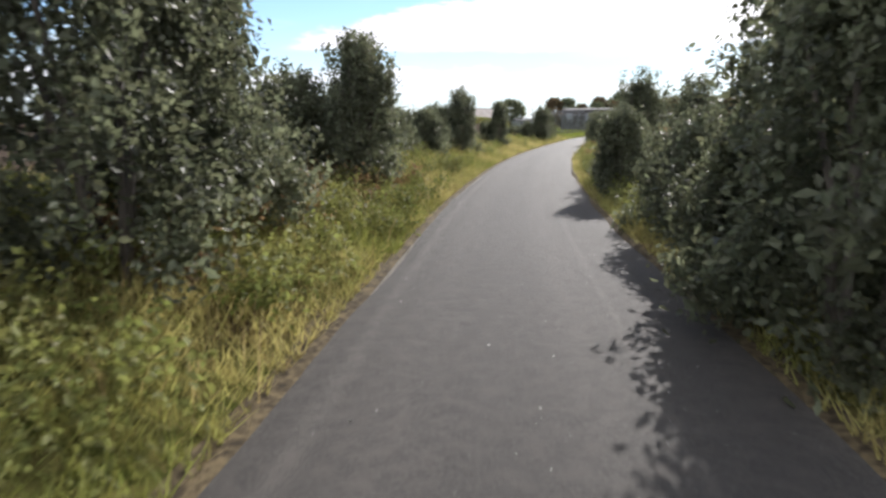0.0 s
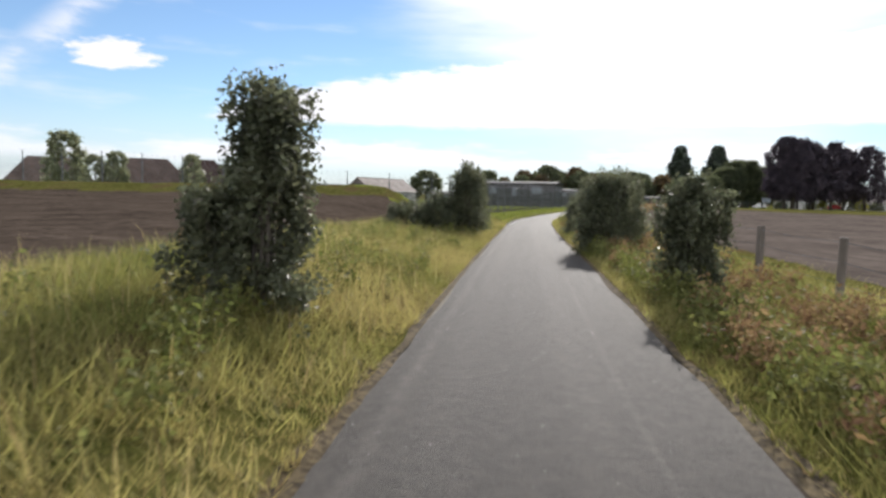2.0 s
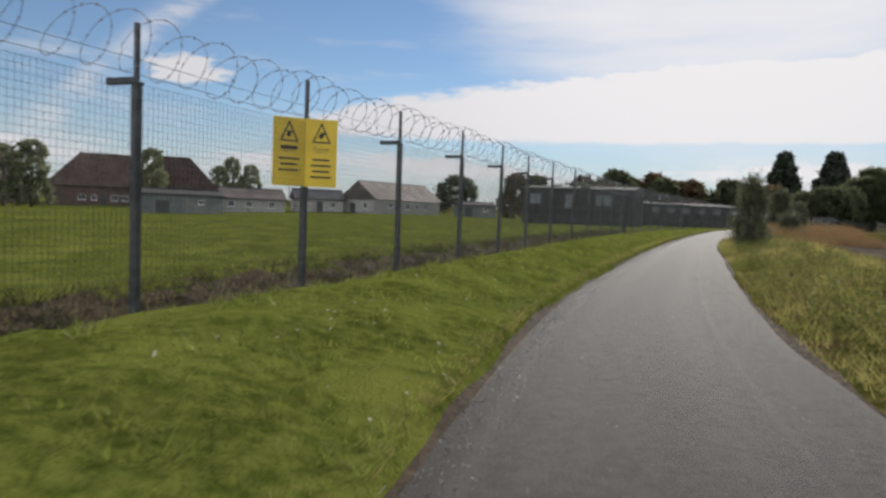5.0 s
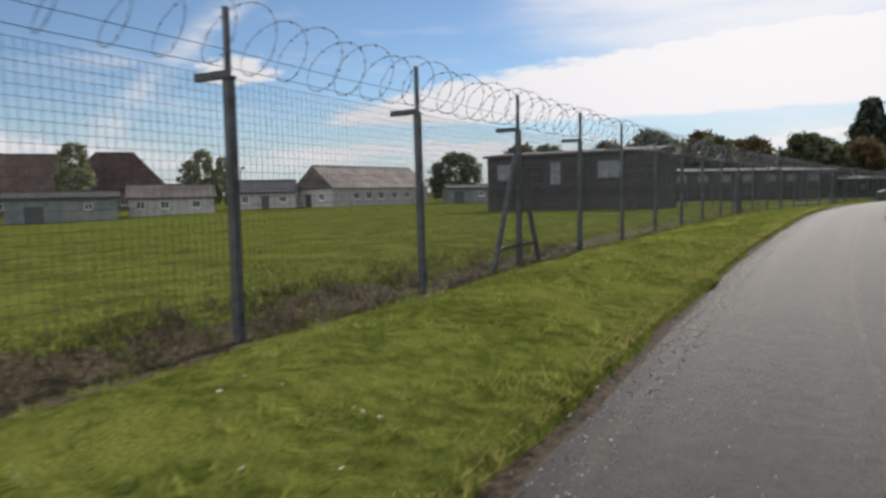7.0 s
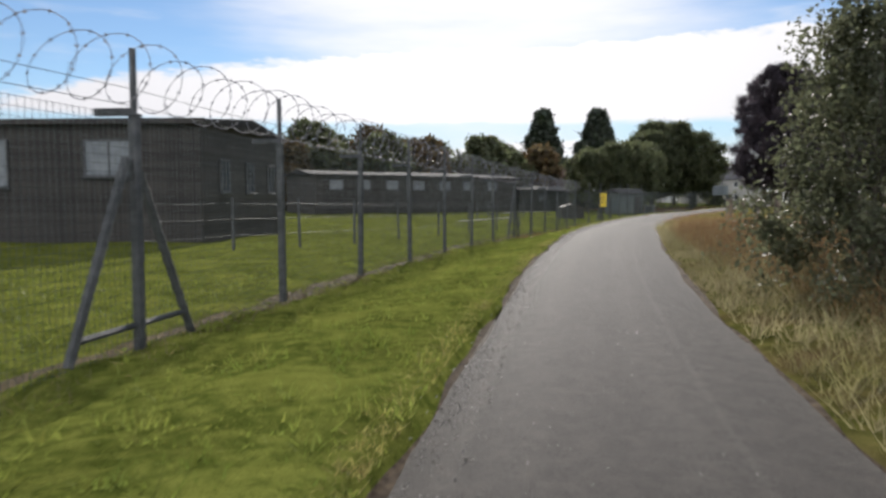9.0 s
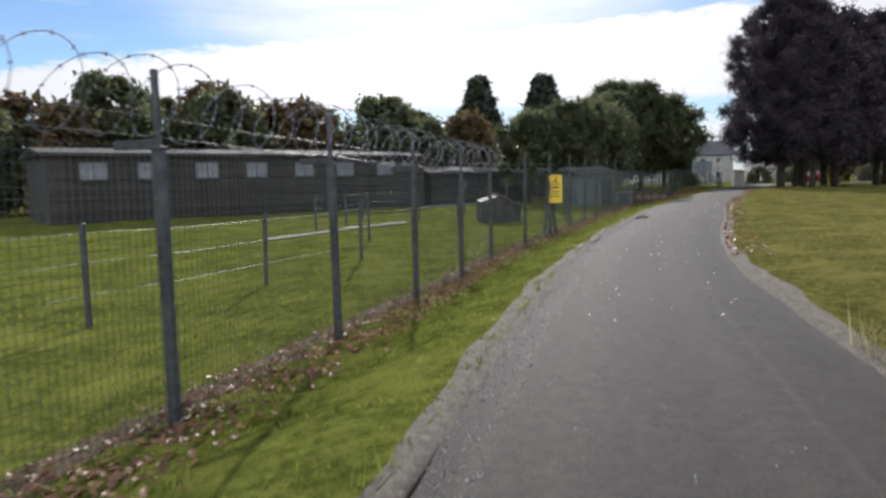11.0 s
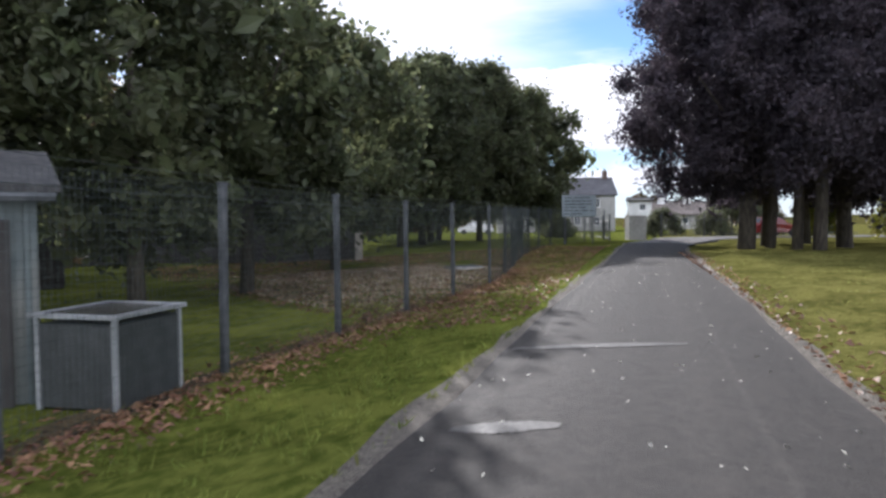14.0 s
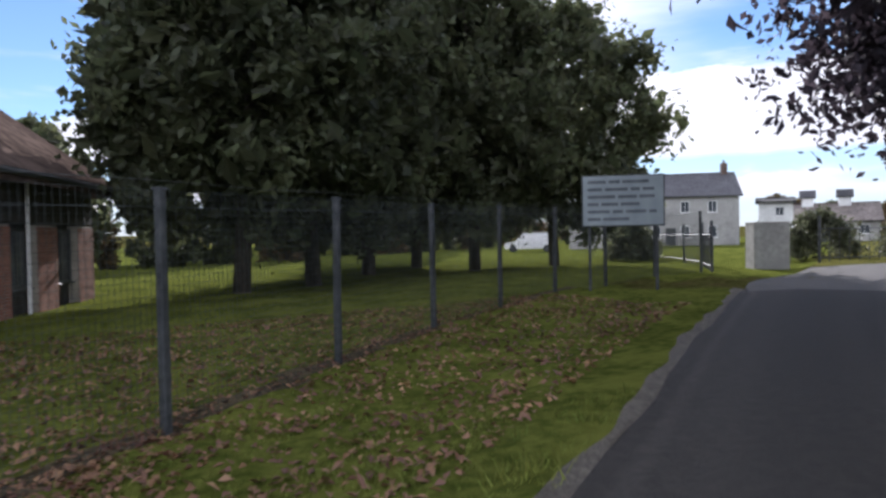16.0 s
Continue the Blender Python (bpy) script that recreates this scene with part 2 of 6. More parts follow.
leaf_weed = material("weed_leaf", (0.115, 0.13, 0.03), (0.21, 0.21, 0.065), 1.0, 0.65, 0, vary="island", translucent=0.45, spec=0.25)
leaf_beech = material("copper_beech_leaf", (0.05, 0.042, 0.055), (0.10, 0.08, 0.095), 0.6, 0.62, 0, vary="island", translucent=0.4, spec=0.3)
leaf_autumn = material("autumn_leaf", (0.06, 0.05, 0.02), (0.14, 0.085, 0.03), 0.5, 0.55, 0, vary="island", translucent=0.3)
leaf_conifer = material("conifer_needles", (0.02, 0.032, 0.018), (0.04, 0.055, 0.028), 0.7, 0.6, 0, vary="island", translucent=0.1)
leaf_yellow = material("yellow_leaf", (0.16, 0.17, 0.02), (0.28, 0.25, 0.04), 0.8, 0.5, 0, vary="island", translucent=0.45)
dark_blade = material("withered_weed", (0.035, 0.028, 0.018), (0.10, 0.08, 0.05), 0.8, 0.8, 0, vary="island", translucent=0.25, spec=0.1)
pale_leaf = material("pale_leaf", (0.45, 0.43, 0.34), (0.6, 0.58, 0.5), 1.0, 0.5, 0, vary="island")
pale_patch = material("pale_strip_tone", (0.042, 0.039, 0.035), (0.078, 0.073, 0.065), 22, 0.7, 0.4, coarse=0.3)
litter_m = material("fallen_leaf", (0.13, 0.055, 0.03), (0.33, 0.18, 0.10), 1.0, 0.55, 0, vary="island", translucent=0.15)
leaf_willow = material("willow_leaf", (0.17, 0.19, 0.10), (0.29, 0.30, 0.17), 0.8, 0.5, 0, vary="island", translucent=0.55)
# Brick toned down to stand in for shade on the far house walls.
shaded_brick = material("shaded_brick", (0.085, 0.055, 0.047), (0.14, 0.095, 0.08), 6, 0.9, 0.4, vary="object")
dry_leaf = material("dry_leaf", (0.30, 0.22, 0.14), (0.50, 0.42, 0.32), 1.0, 0.38, 0, vary="island", translucent=0.15)
steel = material("galvanised_steel", (0.055, 0.06, 0.065), (0.11, 0.115, 0.12), 8, 0.65, 0.2, metal=0.15, spec=0.3)
pale_metal = material("pale_galvanised", (0.30, 0.32, 0.33), (0.42, 0.43, 0.43), 9, 0.45, 0.15, metal=0.4)
wet_sheet = material("wet_sheet", (0.03, 0.03, 0.03), (0.12, 0.10, 0.08), 9, 0.12, 0.5, coarse=0.5)
wire_m = material("mesh_wire", (0.06, 0.075, 0.07), (0.12, 0.135, 0.13), 10, 0.55, 0, metal=0.6)
razor_m = material("razor_wire", (0.14, 0.14, 0.15), (0.25, 0.25, 0.26), 10, 0.35, 0, metal=0.7)
sign_m = material("sign_yellow", (0.62, 0.44, 0.02), (0.72, 0.52, 0.03), 3, 0.45, 0.05, coarse=0.12)
ink = material("sign_black", (0.012, 0.012, 0.012), (0.02, 0.02, 0.02), 6, 0.5, 0)
dark_board = material("dark_stained_board", (0.018, 0.017, 0.017), (0.045, 0.040, 0.036), 6, 0.75, 0.5, stretch=(1, 1, 0.2), vary="object")
pale_paint = material("pale_paint", (0.45, 0.47, 0.48), (0.58, 0.58, 0.57), 3, 0.6, 0.1)
window_glass = material("window_glass", (0.05, 0.06, 0.07), (0.07, 0.08, 0.09), 2, 0.08, 0, coarse=0.1)
felt = material("roof_felt", (0.05, 0.05, 0.052), (0.09, 0.088, 0.085), 10, 0.9, 0.6, spec=0.15)
render_m = material("rough_render", (0.32, 0.315, 0.295), (0.43, 0.425, 0.40), 5, 0.9, 0.4, (0.27, 0.265, 0.25))
tile_m = material("roof_tiles", (0.12, 0.10, 0.092), (0.205, 0.175, 0.16), 3, 0.85, 0.5, vary="object", spec=0.15)
slate_m = material("slates", (0.05, 0.05, 0.057), (0.095, 0.092, 0.096), 4, 0.6, 0.5, vary="object")
brown_tile = material("brown_tiles", (0.06, 0.045, 0.04), (0.11, 0.08, 0.07), 3, 0.9, 0.4, vary="object", spec=0.0)
brick_m = material("brick", (0.24, 0.11, 0.075), (0.36, 0.18, 0.12), 7, 0.9, 0.5, vary="object")
mortar_m = material("mortar", (0.30, 0.27, 0.23), (0.38, 0.35, 0.30), 12, 0.95, 0.4)
timber = material("weathered_timber", (0.12, 0.095, 0.07), (0.22, 0.18, 0.14), 9, 0.85, 0.6, stretch=(1, 1, 0.15))
old_post = material("old_post", (0.09, 0.075, 0.06), (0.17, 0.145, 0.12), 9, 0.9, 0.6, stretch=(1, 1, 0.15))
cladding_m = material("green_grey_cladding", (0.09, 0.115, 0.115), (0.15, 0.175, 0.17), 4, 0.5, 0.2, (0.15, 0.15, 0.13))
white_m = material("white_paint", (0.70, 0.70, 0.68), (0.80, 0.80, 0.78), 3, 0.55, 0.1)
car_white = material("white_car_paint", (0.72, 0.72, 0.72), (0.78, 0.78, 0.78), 2, 0.25, 0, coarse=0.05)
car_red = material("dark_red_car_paint", (0.20, 0.02, 0.025), (0.26, 0.03, 0.03), 2, 0.25, 0, coarse=0.05)
rubber = material("rubber", (0.015, 0.015, 0.015), (0.03, 0.03, 0.03), 8, 0.8, 0.2)
concrete = material("concrete", (0.26, 0.25, 0.23), (0.38, 0.37, 0.34), 8, 0.9, 0.5)
grey_plastic = material("dark_plastic", (0.03, 0.035, 0.035), (0.05, 0.055, 0.055), 6, 0.5, 0.1)
puddle_m = material("puddle_water", (0.03, 0.026, 0.022), (0.045, 0.038, 0.03), 3, 0.04, 0.12, coarse=0.1, spec=0.6)
damp_m = material("damp_asphalt", (0.024, 0.022, 0.02), (0.043, 0.04, 0.036), 40, 0.85, 0.8, spec=0.05, coarse=0.2, bump_scale=120)
board_white = material("notice_board_pale", (0.27, 0.325, 0.35), (0.35, 0.40, 0.42), 2, 0.4, 0)

dark_ink = material("faded_lettering", (0.10, 0.12, 0.14), (0.16, 0.18, 0.20), 4, 0.6, 0)
brick_wall_m = material("coursed_brick", (0.26, 0.12, 0.08), (0.36, 0.18, 0.12), 5, 0.9, 0.3)
bt = brick_wall_m.node_tree.nodes.new("ShaderNodeTexBrick")
bt.inputs["Scale"].default_value = 1.0
bt.inputs["Brick Width"].default_value, bt.inputs["Row Height"].default_value, bt.inputs["Mortar Size"].default_value = 0.225, 0.075, 0.006
bt.inputs["Color1"].default_value, bt.inputs["Color2"].default_value, bt.inputs["Mortar"].default_value = (0.30, 0.13, 0.085, 1), (0.21, 0.09, 0.06, 1), (0.30, 0.27, 0.23, 1)
bmap = brick_wall_m.node_tree.nodes.new("ShaderNodeMapping")
bmap.inputs["Rotation"].default_value = (radians(90), 0, 0)
btc = brick_wall_m.node_tree.nodes.new("ShaderNodeTexCoord")
brick_wall_m.node_tree.links.new(btc.outputs["Object"], bmap.inputs[0])
brick_wall_m.node_tree.links.new(bmap.outputs[0], bt.inputs["Vector"])
brick_wall_m.node_tree.links.new(bt.outputs["Color"], brick_wall_m.node_tree.nodes["Principled BSDF"].inputs["Base Color"])


# ---- mesh helpers ----
class Geo:
    """Collects simple solids, to be linked as one mesh."""

    def __init__(self):
        self.v, self.f = [], []

    def add(self, verts, faces, m=None):
        k = len(self.v)
        for p in verts:
            p = Vector(p)
            self.v.append(tuple(m @ p) if m else tuple(p))
        self.f += [tuple(i + k for i in q) for q in faces]
        return self

    def box(self, size, m=None, c=0.0):
        """A box about its middle; c: width of its chamfer."""
        h = [s / 2 for s in size]
        if not c:
            v = [(x * h[0], y * h[1], z * h[2]) for x in (-1, 1) for y in (-1, 1) for z in (-1, 1)]
            f = [(0, 1, 3, 2), (4, 6, 7, 5), (0, 4, 5, 1), (2, 3, 7, 6), (0, 2, 6, 4), (1, 5, 7, 3)]
            return self.add(v, f, m)
        v, key = [], {}
        for s in itertools.product((-1, 1), repeat=3):
            for a in range(3):
                key[s, a] = len(v)
                v.append(tuple(s[i] * (h[i] if i == a else h[i] - c) for i in range(3)))
        f = []
        for a in range(3):
            o = [i for i in range(3) if i != a]
            for sg in (-1, 1):
                ring = []
                for p, q in ((-1, -1), (1, -1), (1, 1), (-1, 1)):
                    s = [0, 0, 0]
                    s[a], s[o[0]], s[o[1]] = sg, p, q
                    ring.append(key[tuple(s), a])
                f.append(tuple(ring))
            for p in (-1, 1):
                for q in (-1, 1):
                    ends = []
                    for sg in (-1, 1):
                        s = [0, 0, 0]
                        s[a], s[o[0]], s[o[1]] = sg, p, q
                        ends.append(tuple(s))
                    f.append((key[ends[0], o[0]], key[ends[1], o[0]], key[ends[1], o[1]], key[ends[0], o[1]]))
        for s in itertools.product((-1, 1), repeat=3):
            f.append(tuple(key[s, a] for a in range(3)))
        g = []
        for q in f:
            p = [Vector(v[i]) for i in q]
            nrm = (p[1] - p[0]).cross(p[2] - p[0])
            g.append(q if nrm.dot(sum(p, Vector()) / len(p)) > 0 else q[::-1])
        return self.add(v, g, m)

    def tube(self, pts, radii, sides=6, cap=True):
        pts = [Vector(p) for p in pts]
        if not hasattr(radii, "__len__"):
            radii = [radii] * len(pts)
        k = len(self.v)
        for i, p in enumerate(pts):
            d = (pts[min(i + 1, len(pts) - 1)] - pts[max(i - 1, 0)]).normalized()
            a = d.cross(Vector((0.31, 0.17, 0.93)) if abs(d.z) < 0.9 else Vector((1, 0.1, 0))).normalized()
            b = d.cross(a)
            for j in range(sides):
                w = 2 * math.pi * j / sides
                self.v.append(tuple(p + (a * math.cos(w) + b * math.sin(w)) * radii[i]))
        for i in range(len(pts) - 1):
            for j in range(sides):
                q = k + i * sides
                self.f.append((q + j, q + (j + 1) % sides, q + sides + (j + 1) % sides, q + sides + j))
        if cap:
            self.f.append(tuple(k + j for j in reversed(range(sides))))
            self.f.append(tuple(k + (len(pts) - 1) * sides + j for j in range(sides)))
        return self

    def mesh(self, name, mat, smooth=False):
        me = bpy.data.meshes.new(name)
        me.from_pydata(self.v, [], self.f)
        me.materials.append(mat)
        if smooth:
            me.shade_smooth()
        me.update()
        return me


def part(name, geo, mat, parent=None, label="", m=None, smooth=False):
    """Links a Geo (or a mesh) as one object under its parent."""
    ob = new(name, geo if isinstance(geo, bpy.types.Mesh) else geo.mesh(name, mat, smooth))
    if parent:
        ob.parent = parent
    if m is not None:
        ob.matrix_basis = m
    if label:
        ob["label"] = label
    return ob


def thing(name, m, label, category, group="", kind=""):
    ob = new(name)
    ob.empty_display_size = 0.2
    ob.matrix_basis = m
    return tagged(ob, label, category, group, kind)


def big_mesh(name, verts, faces, mats, slots=None):
    """A mesh from arrays."""
    me = bpy.data.meshes.new(name)
    me.from_pydata(np.asarray(verts).tolist(), [], np.asarray(faces).tolist() if isinstance(faces, np.ndarray) else faces)
    for q in mats:
        me.materials.append(q)
    if slots is not None:
        me.polygons.foreach_set("material_index", np.asarray(slots, dtype=np.int32))
    me.update()
    return me


# ---- the lane and the lie of the land ----
# second, x, y, height, verge to the left, verge to the right
LANE = [
    (-3.0, -27.5, -119.0, -0.03, 1.2, 1.6), (-1.0, -23.6, -91.5, -0.03, 1.2, 1.6), (0.0, -21.28, -77.36, -0.03, 1.24, 1.6), (1.0, -19.14, -63.31, -0.04, 1.03, 1.66),
    (2.0, -15.97, -49.66, -0.03, 1.0, 1.6), (3.0, -11.93, -35.88, -0.04, 0.92, 1.74), (4.25, -6.3, -18.1, -0.13, 0.95, 1.65), (5.5, 0.0, 0.0, -0.25, 1.32, 1.65),
    (6.5, 6.81, 14.05, -0.13, 1.15, 1.5), (7.5, 13.66, 27.08, -0.06, 0.92, 1.35), (8.5, 20.61, 38.33, 0.12, 0.85, 1.65), (9.5, 28.07, 49.18, 0.29, 0.82, 1.72),
    (10.75, 38.6, 62.2, 0.26, 0.95, 2.2), (12.0, 50.79, 74.1, 0.15, 1.25, 1.65), (13.0, 62.15, 82.84, 0.17, 1.55, 1.62),
]
LANE += [(14.0, 73.28, 91.18, 0.06, 1.5, 1.72), (15.0, 83.96, 98.06, 0.07, 1.6, 1.65), (16.0, 93.65, 104.69, 0.11, 1.12, 1.95),
         (17.0, 102.0, 110.3, 0.1, 0.95, 2.2), (18.0, 109.5, 114.6, 0.1, 1.3, 2.7)]
LT = np.array([r[0] for r in LANE])


def lane_at(t):
    """x, y, height, left, right along the lane: a smooth curve through its rows."""
    t = np.atleast_1d(np.asarray(t, float))
    a = np.array([r[1:] for r in LANE])
    i = np.clip(np.searchsorted(LT, t) - 1, 0, len(LT) - 2)
    sl = np.zeros_like(a)
    sl[1:-1] = (a[2:] - a[:-2]) / (LT[2:] - LT[:-2])[:, None]
    sl[0], sl[-1] = (a[1] - a[0]) / (LT[1] - LT[0]), (a[-1] - a[-2]) / (LT[-1] - LT[-2])
    h = (LT[i + 1] - LT[i])[:, None]
    u = ((t - LT[i]) / h[:, 0])[:, None]
    return ((2 * u**3 - 3 * u**2 + 1) * a[i] + (u**3 - 2 * u**2 + u) * h * sl[i] + (-2 * u**3 + 3 * u**2) * a[i + 1] + (u**3 - u**2) * h * sl[i + 1])


FT = np.linspace(-3, 18, 1051)
FL = lane_at(FT)
FD = np.gradient(FL[:, :2], axis=0)
FD /= np.linalg.norm(FD, axis=1)[:, None]
FN = np.stack([-FD[:, 1], FD[:, 0]], 1)      # to the left of travel


def lane_coords(x, y):
    """For places: the lane's second beside them, and how far they lie to its left."""
    x, y = np.atleast_1d(np.asarray(x, float)), np.atleast_1d(np.asarray(y, float))
    t, d = np.empty(len(x)), np.empty(len(x))
    for k in range(0, len(x), 4000):
        dx, dy = x[k:k + 4000, None] - FL[None, :, 0], y[k:k + 4000, None] - FL[None, :, 1]
        i = np.argmin(dx * dx + dy * dy, axis=1)
        r = np.arange(len(i))
        t[k:k + 4000] = FT[i]
        s = dx[r, i] * FN[i, 0] + dy[r, i] * FN[i, 1]
        d[k:k + 4000] = np.sign(s) * np.hypot(dx[r, i], dy[r, i])
    return t, d


def smooth01(v):
    v = np.clip(v, 0, 1)
    return v * v * (3 - 2 * v)


LEFT_T = [-3, 1.35, 1.9, 3.2, 4.6, 5.5, 6.5, 8, 9.5, 10.5, 12, 13, 14, 15, 16, 18]
LEFT_Z = [0.62, 0.62, 0.42, 0.3, 0.05, 0.0, 0.1, 0.1, 0.13, 0.0, -0.45, -0.3, -0.28, -0.38, -0.3, 0.0]


def land_td(t, d):
    """The height of the land at a place given along and across the lane."""
    t, d = np.asarray(t, float), np.asarray(d, float)
    zr, le, re = (np.interp(t, FT, FL[:, k]) for k in (2, 3, 4))
    zl = np.interp(t, LEFT_T, LEFT_Z)
    left = zr + (zl - zr) * smooth01((d - le) / 2.6) + (-0.12 - zl) * smooth01((d - 8) / 25)
    zs = zr + np.interp(t, [0, 1.6, 2.6, 4, 8, 10, 12, 18], [-0.3, -0.3, 0.0, 0.22, 0.22, 0.25, 0.12, 0.08])
    right = zr + (zs - zr) * smooth01((-d - re) / 2.2) + (0.05 - zs) * smooth01((-d - 8) / 25)
    return np.where(d > 0, left, right)


def turf(t, d):
    """The height of the turf above the land left of the lane: a low bank, and a trench at the fence's foot."""
    le = np.interp(t, FT, FL[:, 3])
    bank = np.interp(t, [-3, 4.6, 5.2, 9.2, 10, 18], [0.03, 0.03, 0.12, 0.12, 0.05, 0.025])
    hump = np.interp(t, [4.6, 5.3, 9.0, 10.0], [0.0, 0.1, 0.06, 0.0]) * np.exp(-((d - le - 1.5) / 0.9) ** 2)
    dip = np.interp(t, [4.6, 5.2, 7.6, 9.5], [0.0, 0.3, 0.2, 0.0]) * np.exp(-((d - np.interp(t, FENCE_T, FENCE_D)) / 0.7) ** 2)
    return bank + hump - dip


def verge_lift(t, d):
    """How far the turf of the verges stands above the land."""
    le, re = (np.interp(t, FT, FL[:, k]) for k in (3, 4))
    left = turf(t, d)
    on_left = (d > 0) & (d < le + 4.8)
    on_right = (d < 0) & (-d < re + 4.8) & (t < 17.2)
    return np.where(on_left, left, np.where(on_right, 0.03, 0.0))


def along_field(x, y):
    """How far a place lies along the far boundary of the ploughed field, away from the lane, and how far before it."""
    return -0.971 * (x + 7.1) + 0.239 * (y + 2.6), -0.239 * (x + 7.1) - 0.971 * (y + 2.6)


def swell(x, y, t, d):
    """The wider lie of the land: the field climbs to a grass bund, the lawn falls towards the houses."""
    a, s = along_field(x, y)
    inside = 1.5 * np.where(d > 0, smooth01((d - 7) / 26), 0.0) * smooth01((s + 32) / 30)
    plough = 1.4 * np.where(d > 0, smooth01((d - 4.8) / 5), 0.0) * np.clip((34 - s) / 27, 0, 1)
    k = smooth01((s + 1) / 4)
    field = inside * (1 - k) + plough * k
    bund = 0.75 * np.exp(-((s - 3.0) / 1.9) ** 2) * smooth01((a - 1) / 4) * np.where(d > 0, 1.0, 0.0)
    fall = -1.1 * np.where(d > 0, smooth01((d - 26) / 60), 0.0) * smooth01((t - 4.9) / 0.5) * smooth01((11.5 - t) / 2.0)
    return field + bund + fall


def land(x, y):
    """Height of the land at one place."""
    t, d = lane_coords(x, y)
    return float((land_td(t, d) + swell(np.atleast_1d(x), np.atleast_1d(y), t, d))[0])


def beside(t, d):
    """The place d metres to the left of the lane at a second."""
    i = int(np.clip(np.searchsorted(FT, t), 0, len(FT) - 1))
    return float(FL[i, 0] + FN[i, 0] * d), float(FL[i, 1] + FN[i, 1] * d)


def bumps(x, y, s):
    return np.sin(x * 1.7 * s + 0.6 * np.sin(y * 2.3 * s)) * np.sin(y * 1.9 * s + 0.8 * np.sin(x * 1.3 * s))

# ---- ground, lane and verges ----
def axis_lines(lo, hi, step, far):
    inner = np.arange(lo, hi + step / 2, step)
    out, k, w = [], step, 0.0
    while w < far:
        k *= 1.22
        w += k
        out.append(w)
    out = np.array(out)
    return np.concatenate([(lo - out)[::-1], inner, hi + out])


gx, gy = axis_lines(-40, 130, 1.0, 2600), axis_lines(-100, 145, 1.0, 2600)
XX, YY = np.meshgrid(gx, gy)
gt, gd = lane_coords(XX.ravel(), YY.ravel())
past = smooth01((gt - 16.9) / 0.25)                                # beyond the last verge the ground comes up to the side road
gz = land_td(gt, gd) + swell(XX.ravel(), YY.ravel(), gt, gd) - (0.22 - 0.13 * past) * smooth01((6.6 - np.abs(gd)) / 0.9) + 0.05 * bumps(XX.ravel(), YY.ravel(), 0.35)
gz -= 0.35 * (1 - past) * smooth01((2.2 - np.abs(gd)) / 1.0)
far_d = np.hypot(XX.ravel() - 40, YY.ravel() - 40)
gz += 5.0 * smooth01((far_d - 260) / 900) + 3.0 * smooth01((far_d - 200) / 300) * bumps(XX.ravel(), YY.ravel(), 0.006)
nx, ny = len(gx), len(gy)
ii = (np.arange(ny - 1)[:, None] * nx + np.arange(nx - 1)[None, :]).ravel()
gf = np.stack([ii, ii + 1, ii + nx + 1, ii + nx], 1)
ct, cd = gt[ii], gd[ii]
cx, cy = XX.ravel()[ii], YY.ravel()[ii]
zone = np.full(len(ii), 1)
fa, fs = along_field(cx, cy)
zone[(cd > 5.5) & (fs > 6.4) & (ct < 4.9)] = 2                      # ploughed field
zone[(cd > 5.5) & ((ct >= 4.75) | (fs <= 6.4))] = 0               # lawn inside the fence, and the bund
zone[(cd > 5.5) & (fs > 0.0) & (fs <= 6.4) & (ct < 4.9)] = 1        # rough grass on the bund
zone[(cd < -5.5) & (ct < 10.9)] = 3                               # stubble
zone[(cd < -5.2) & (cd > -14) & (ct > 8.2) & (ct < 11.0)] = 1
zone[(cd < -1) & (ct >= 11.0)] = 4
zone[(cd < -11) & (ct >= 11.0) & (ct < 13.2)] = 1
zone[np.hypot(cx - 40, cy - 40) > 230] = 1
ground = new("ground", big_mesh("ground", np.stack([XX.ravel(), YY.ravel(), gz], 1), gf, [lawn_m, rough_m, plough_m, stubble_m, dry_lawn], zone))
ground.data.shade_smooth()
tagged(ground, "open ground of lawn, ploughed soil, stubble and rough grass", "ground", kind="structure")

# the carriageway: crowned, with a worn patch seam
rt = np.arange(-3, 18.001, 0.05)
rl = lane_at(rt)
ri = np.clip(np.searchsorted(FT, rt), 0, len(FT) - 1)
cols = np.linspace(0, 1, 15)
RV = []
for k, u in enumerate(cols):
    d = rl[:, 3] * (1 - u) - rl[:, 4] * u
    x, y = rl[:, 0] + FN[ri, 0] * d, rl[:, 1] + FN[ri, 1] * d
    wav = 0.035 * np.sin(rt * 9 + k) * (k in (0, 14)) + 0.02 * np.sin(rt * 23) * (k in (0, 14))
    RV.append(np.stack([x + FN[ri, 0] * wav, y + FN[ri, 1] * wav, rl[:, 2] + 0.03 * (1 - (2 * u - 1) ** 2) + 0.004 * bumps(x, y, 1.1)], 1))
RV = np.stack(RV, 1).reshape(-1, 3)
n = len(rt)
q = (np.arange(n - 1)[:, None] * 15 + np.arange(14)[None, :]).ravel()
road = new("road", big_mesh("road", RV, np.stack([q, q + 1, q + 16, q + 15], 1)[:, ::-1], [asphalt]))
road.data.shade_smooth()
uv = road.data.uv_layers.new(name="lane")
loop_v = np.empty(len(road.data.loops), dtype=np.int32)
road.data.loops.foreach_get("vertex_index", loop_v)
uvs = np.stack([(loop_v % 15) / 14.0, rt[loop_v // 15]], 1)
uv.data.foreach_set("uv", uvs.ravel().astype(np.float32))
tagged(road, "narrow single-track lane of worn grey asphalt", "road", kind="structure")


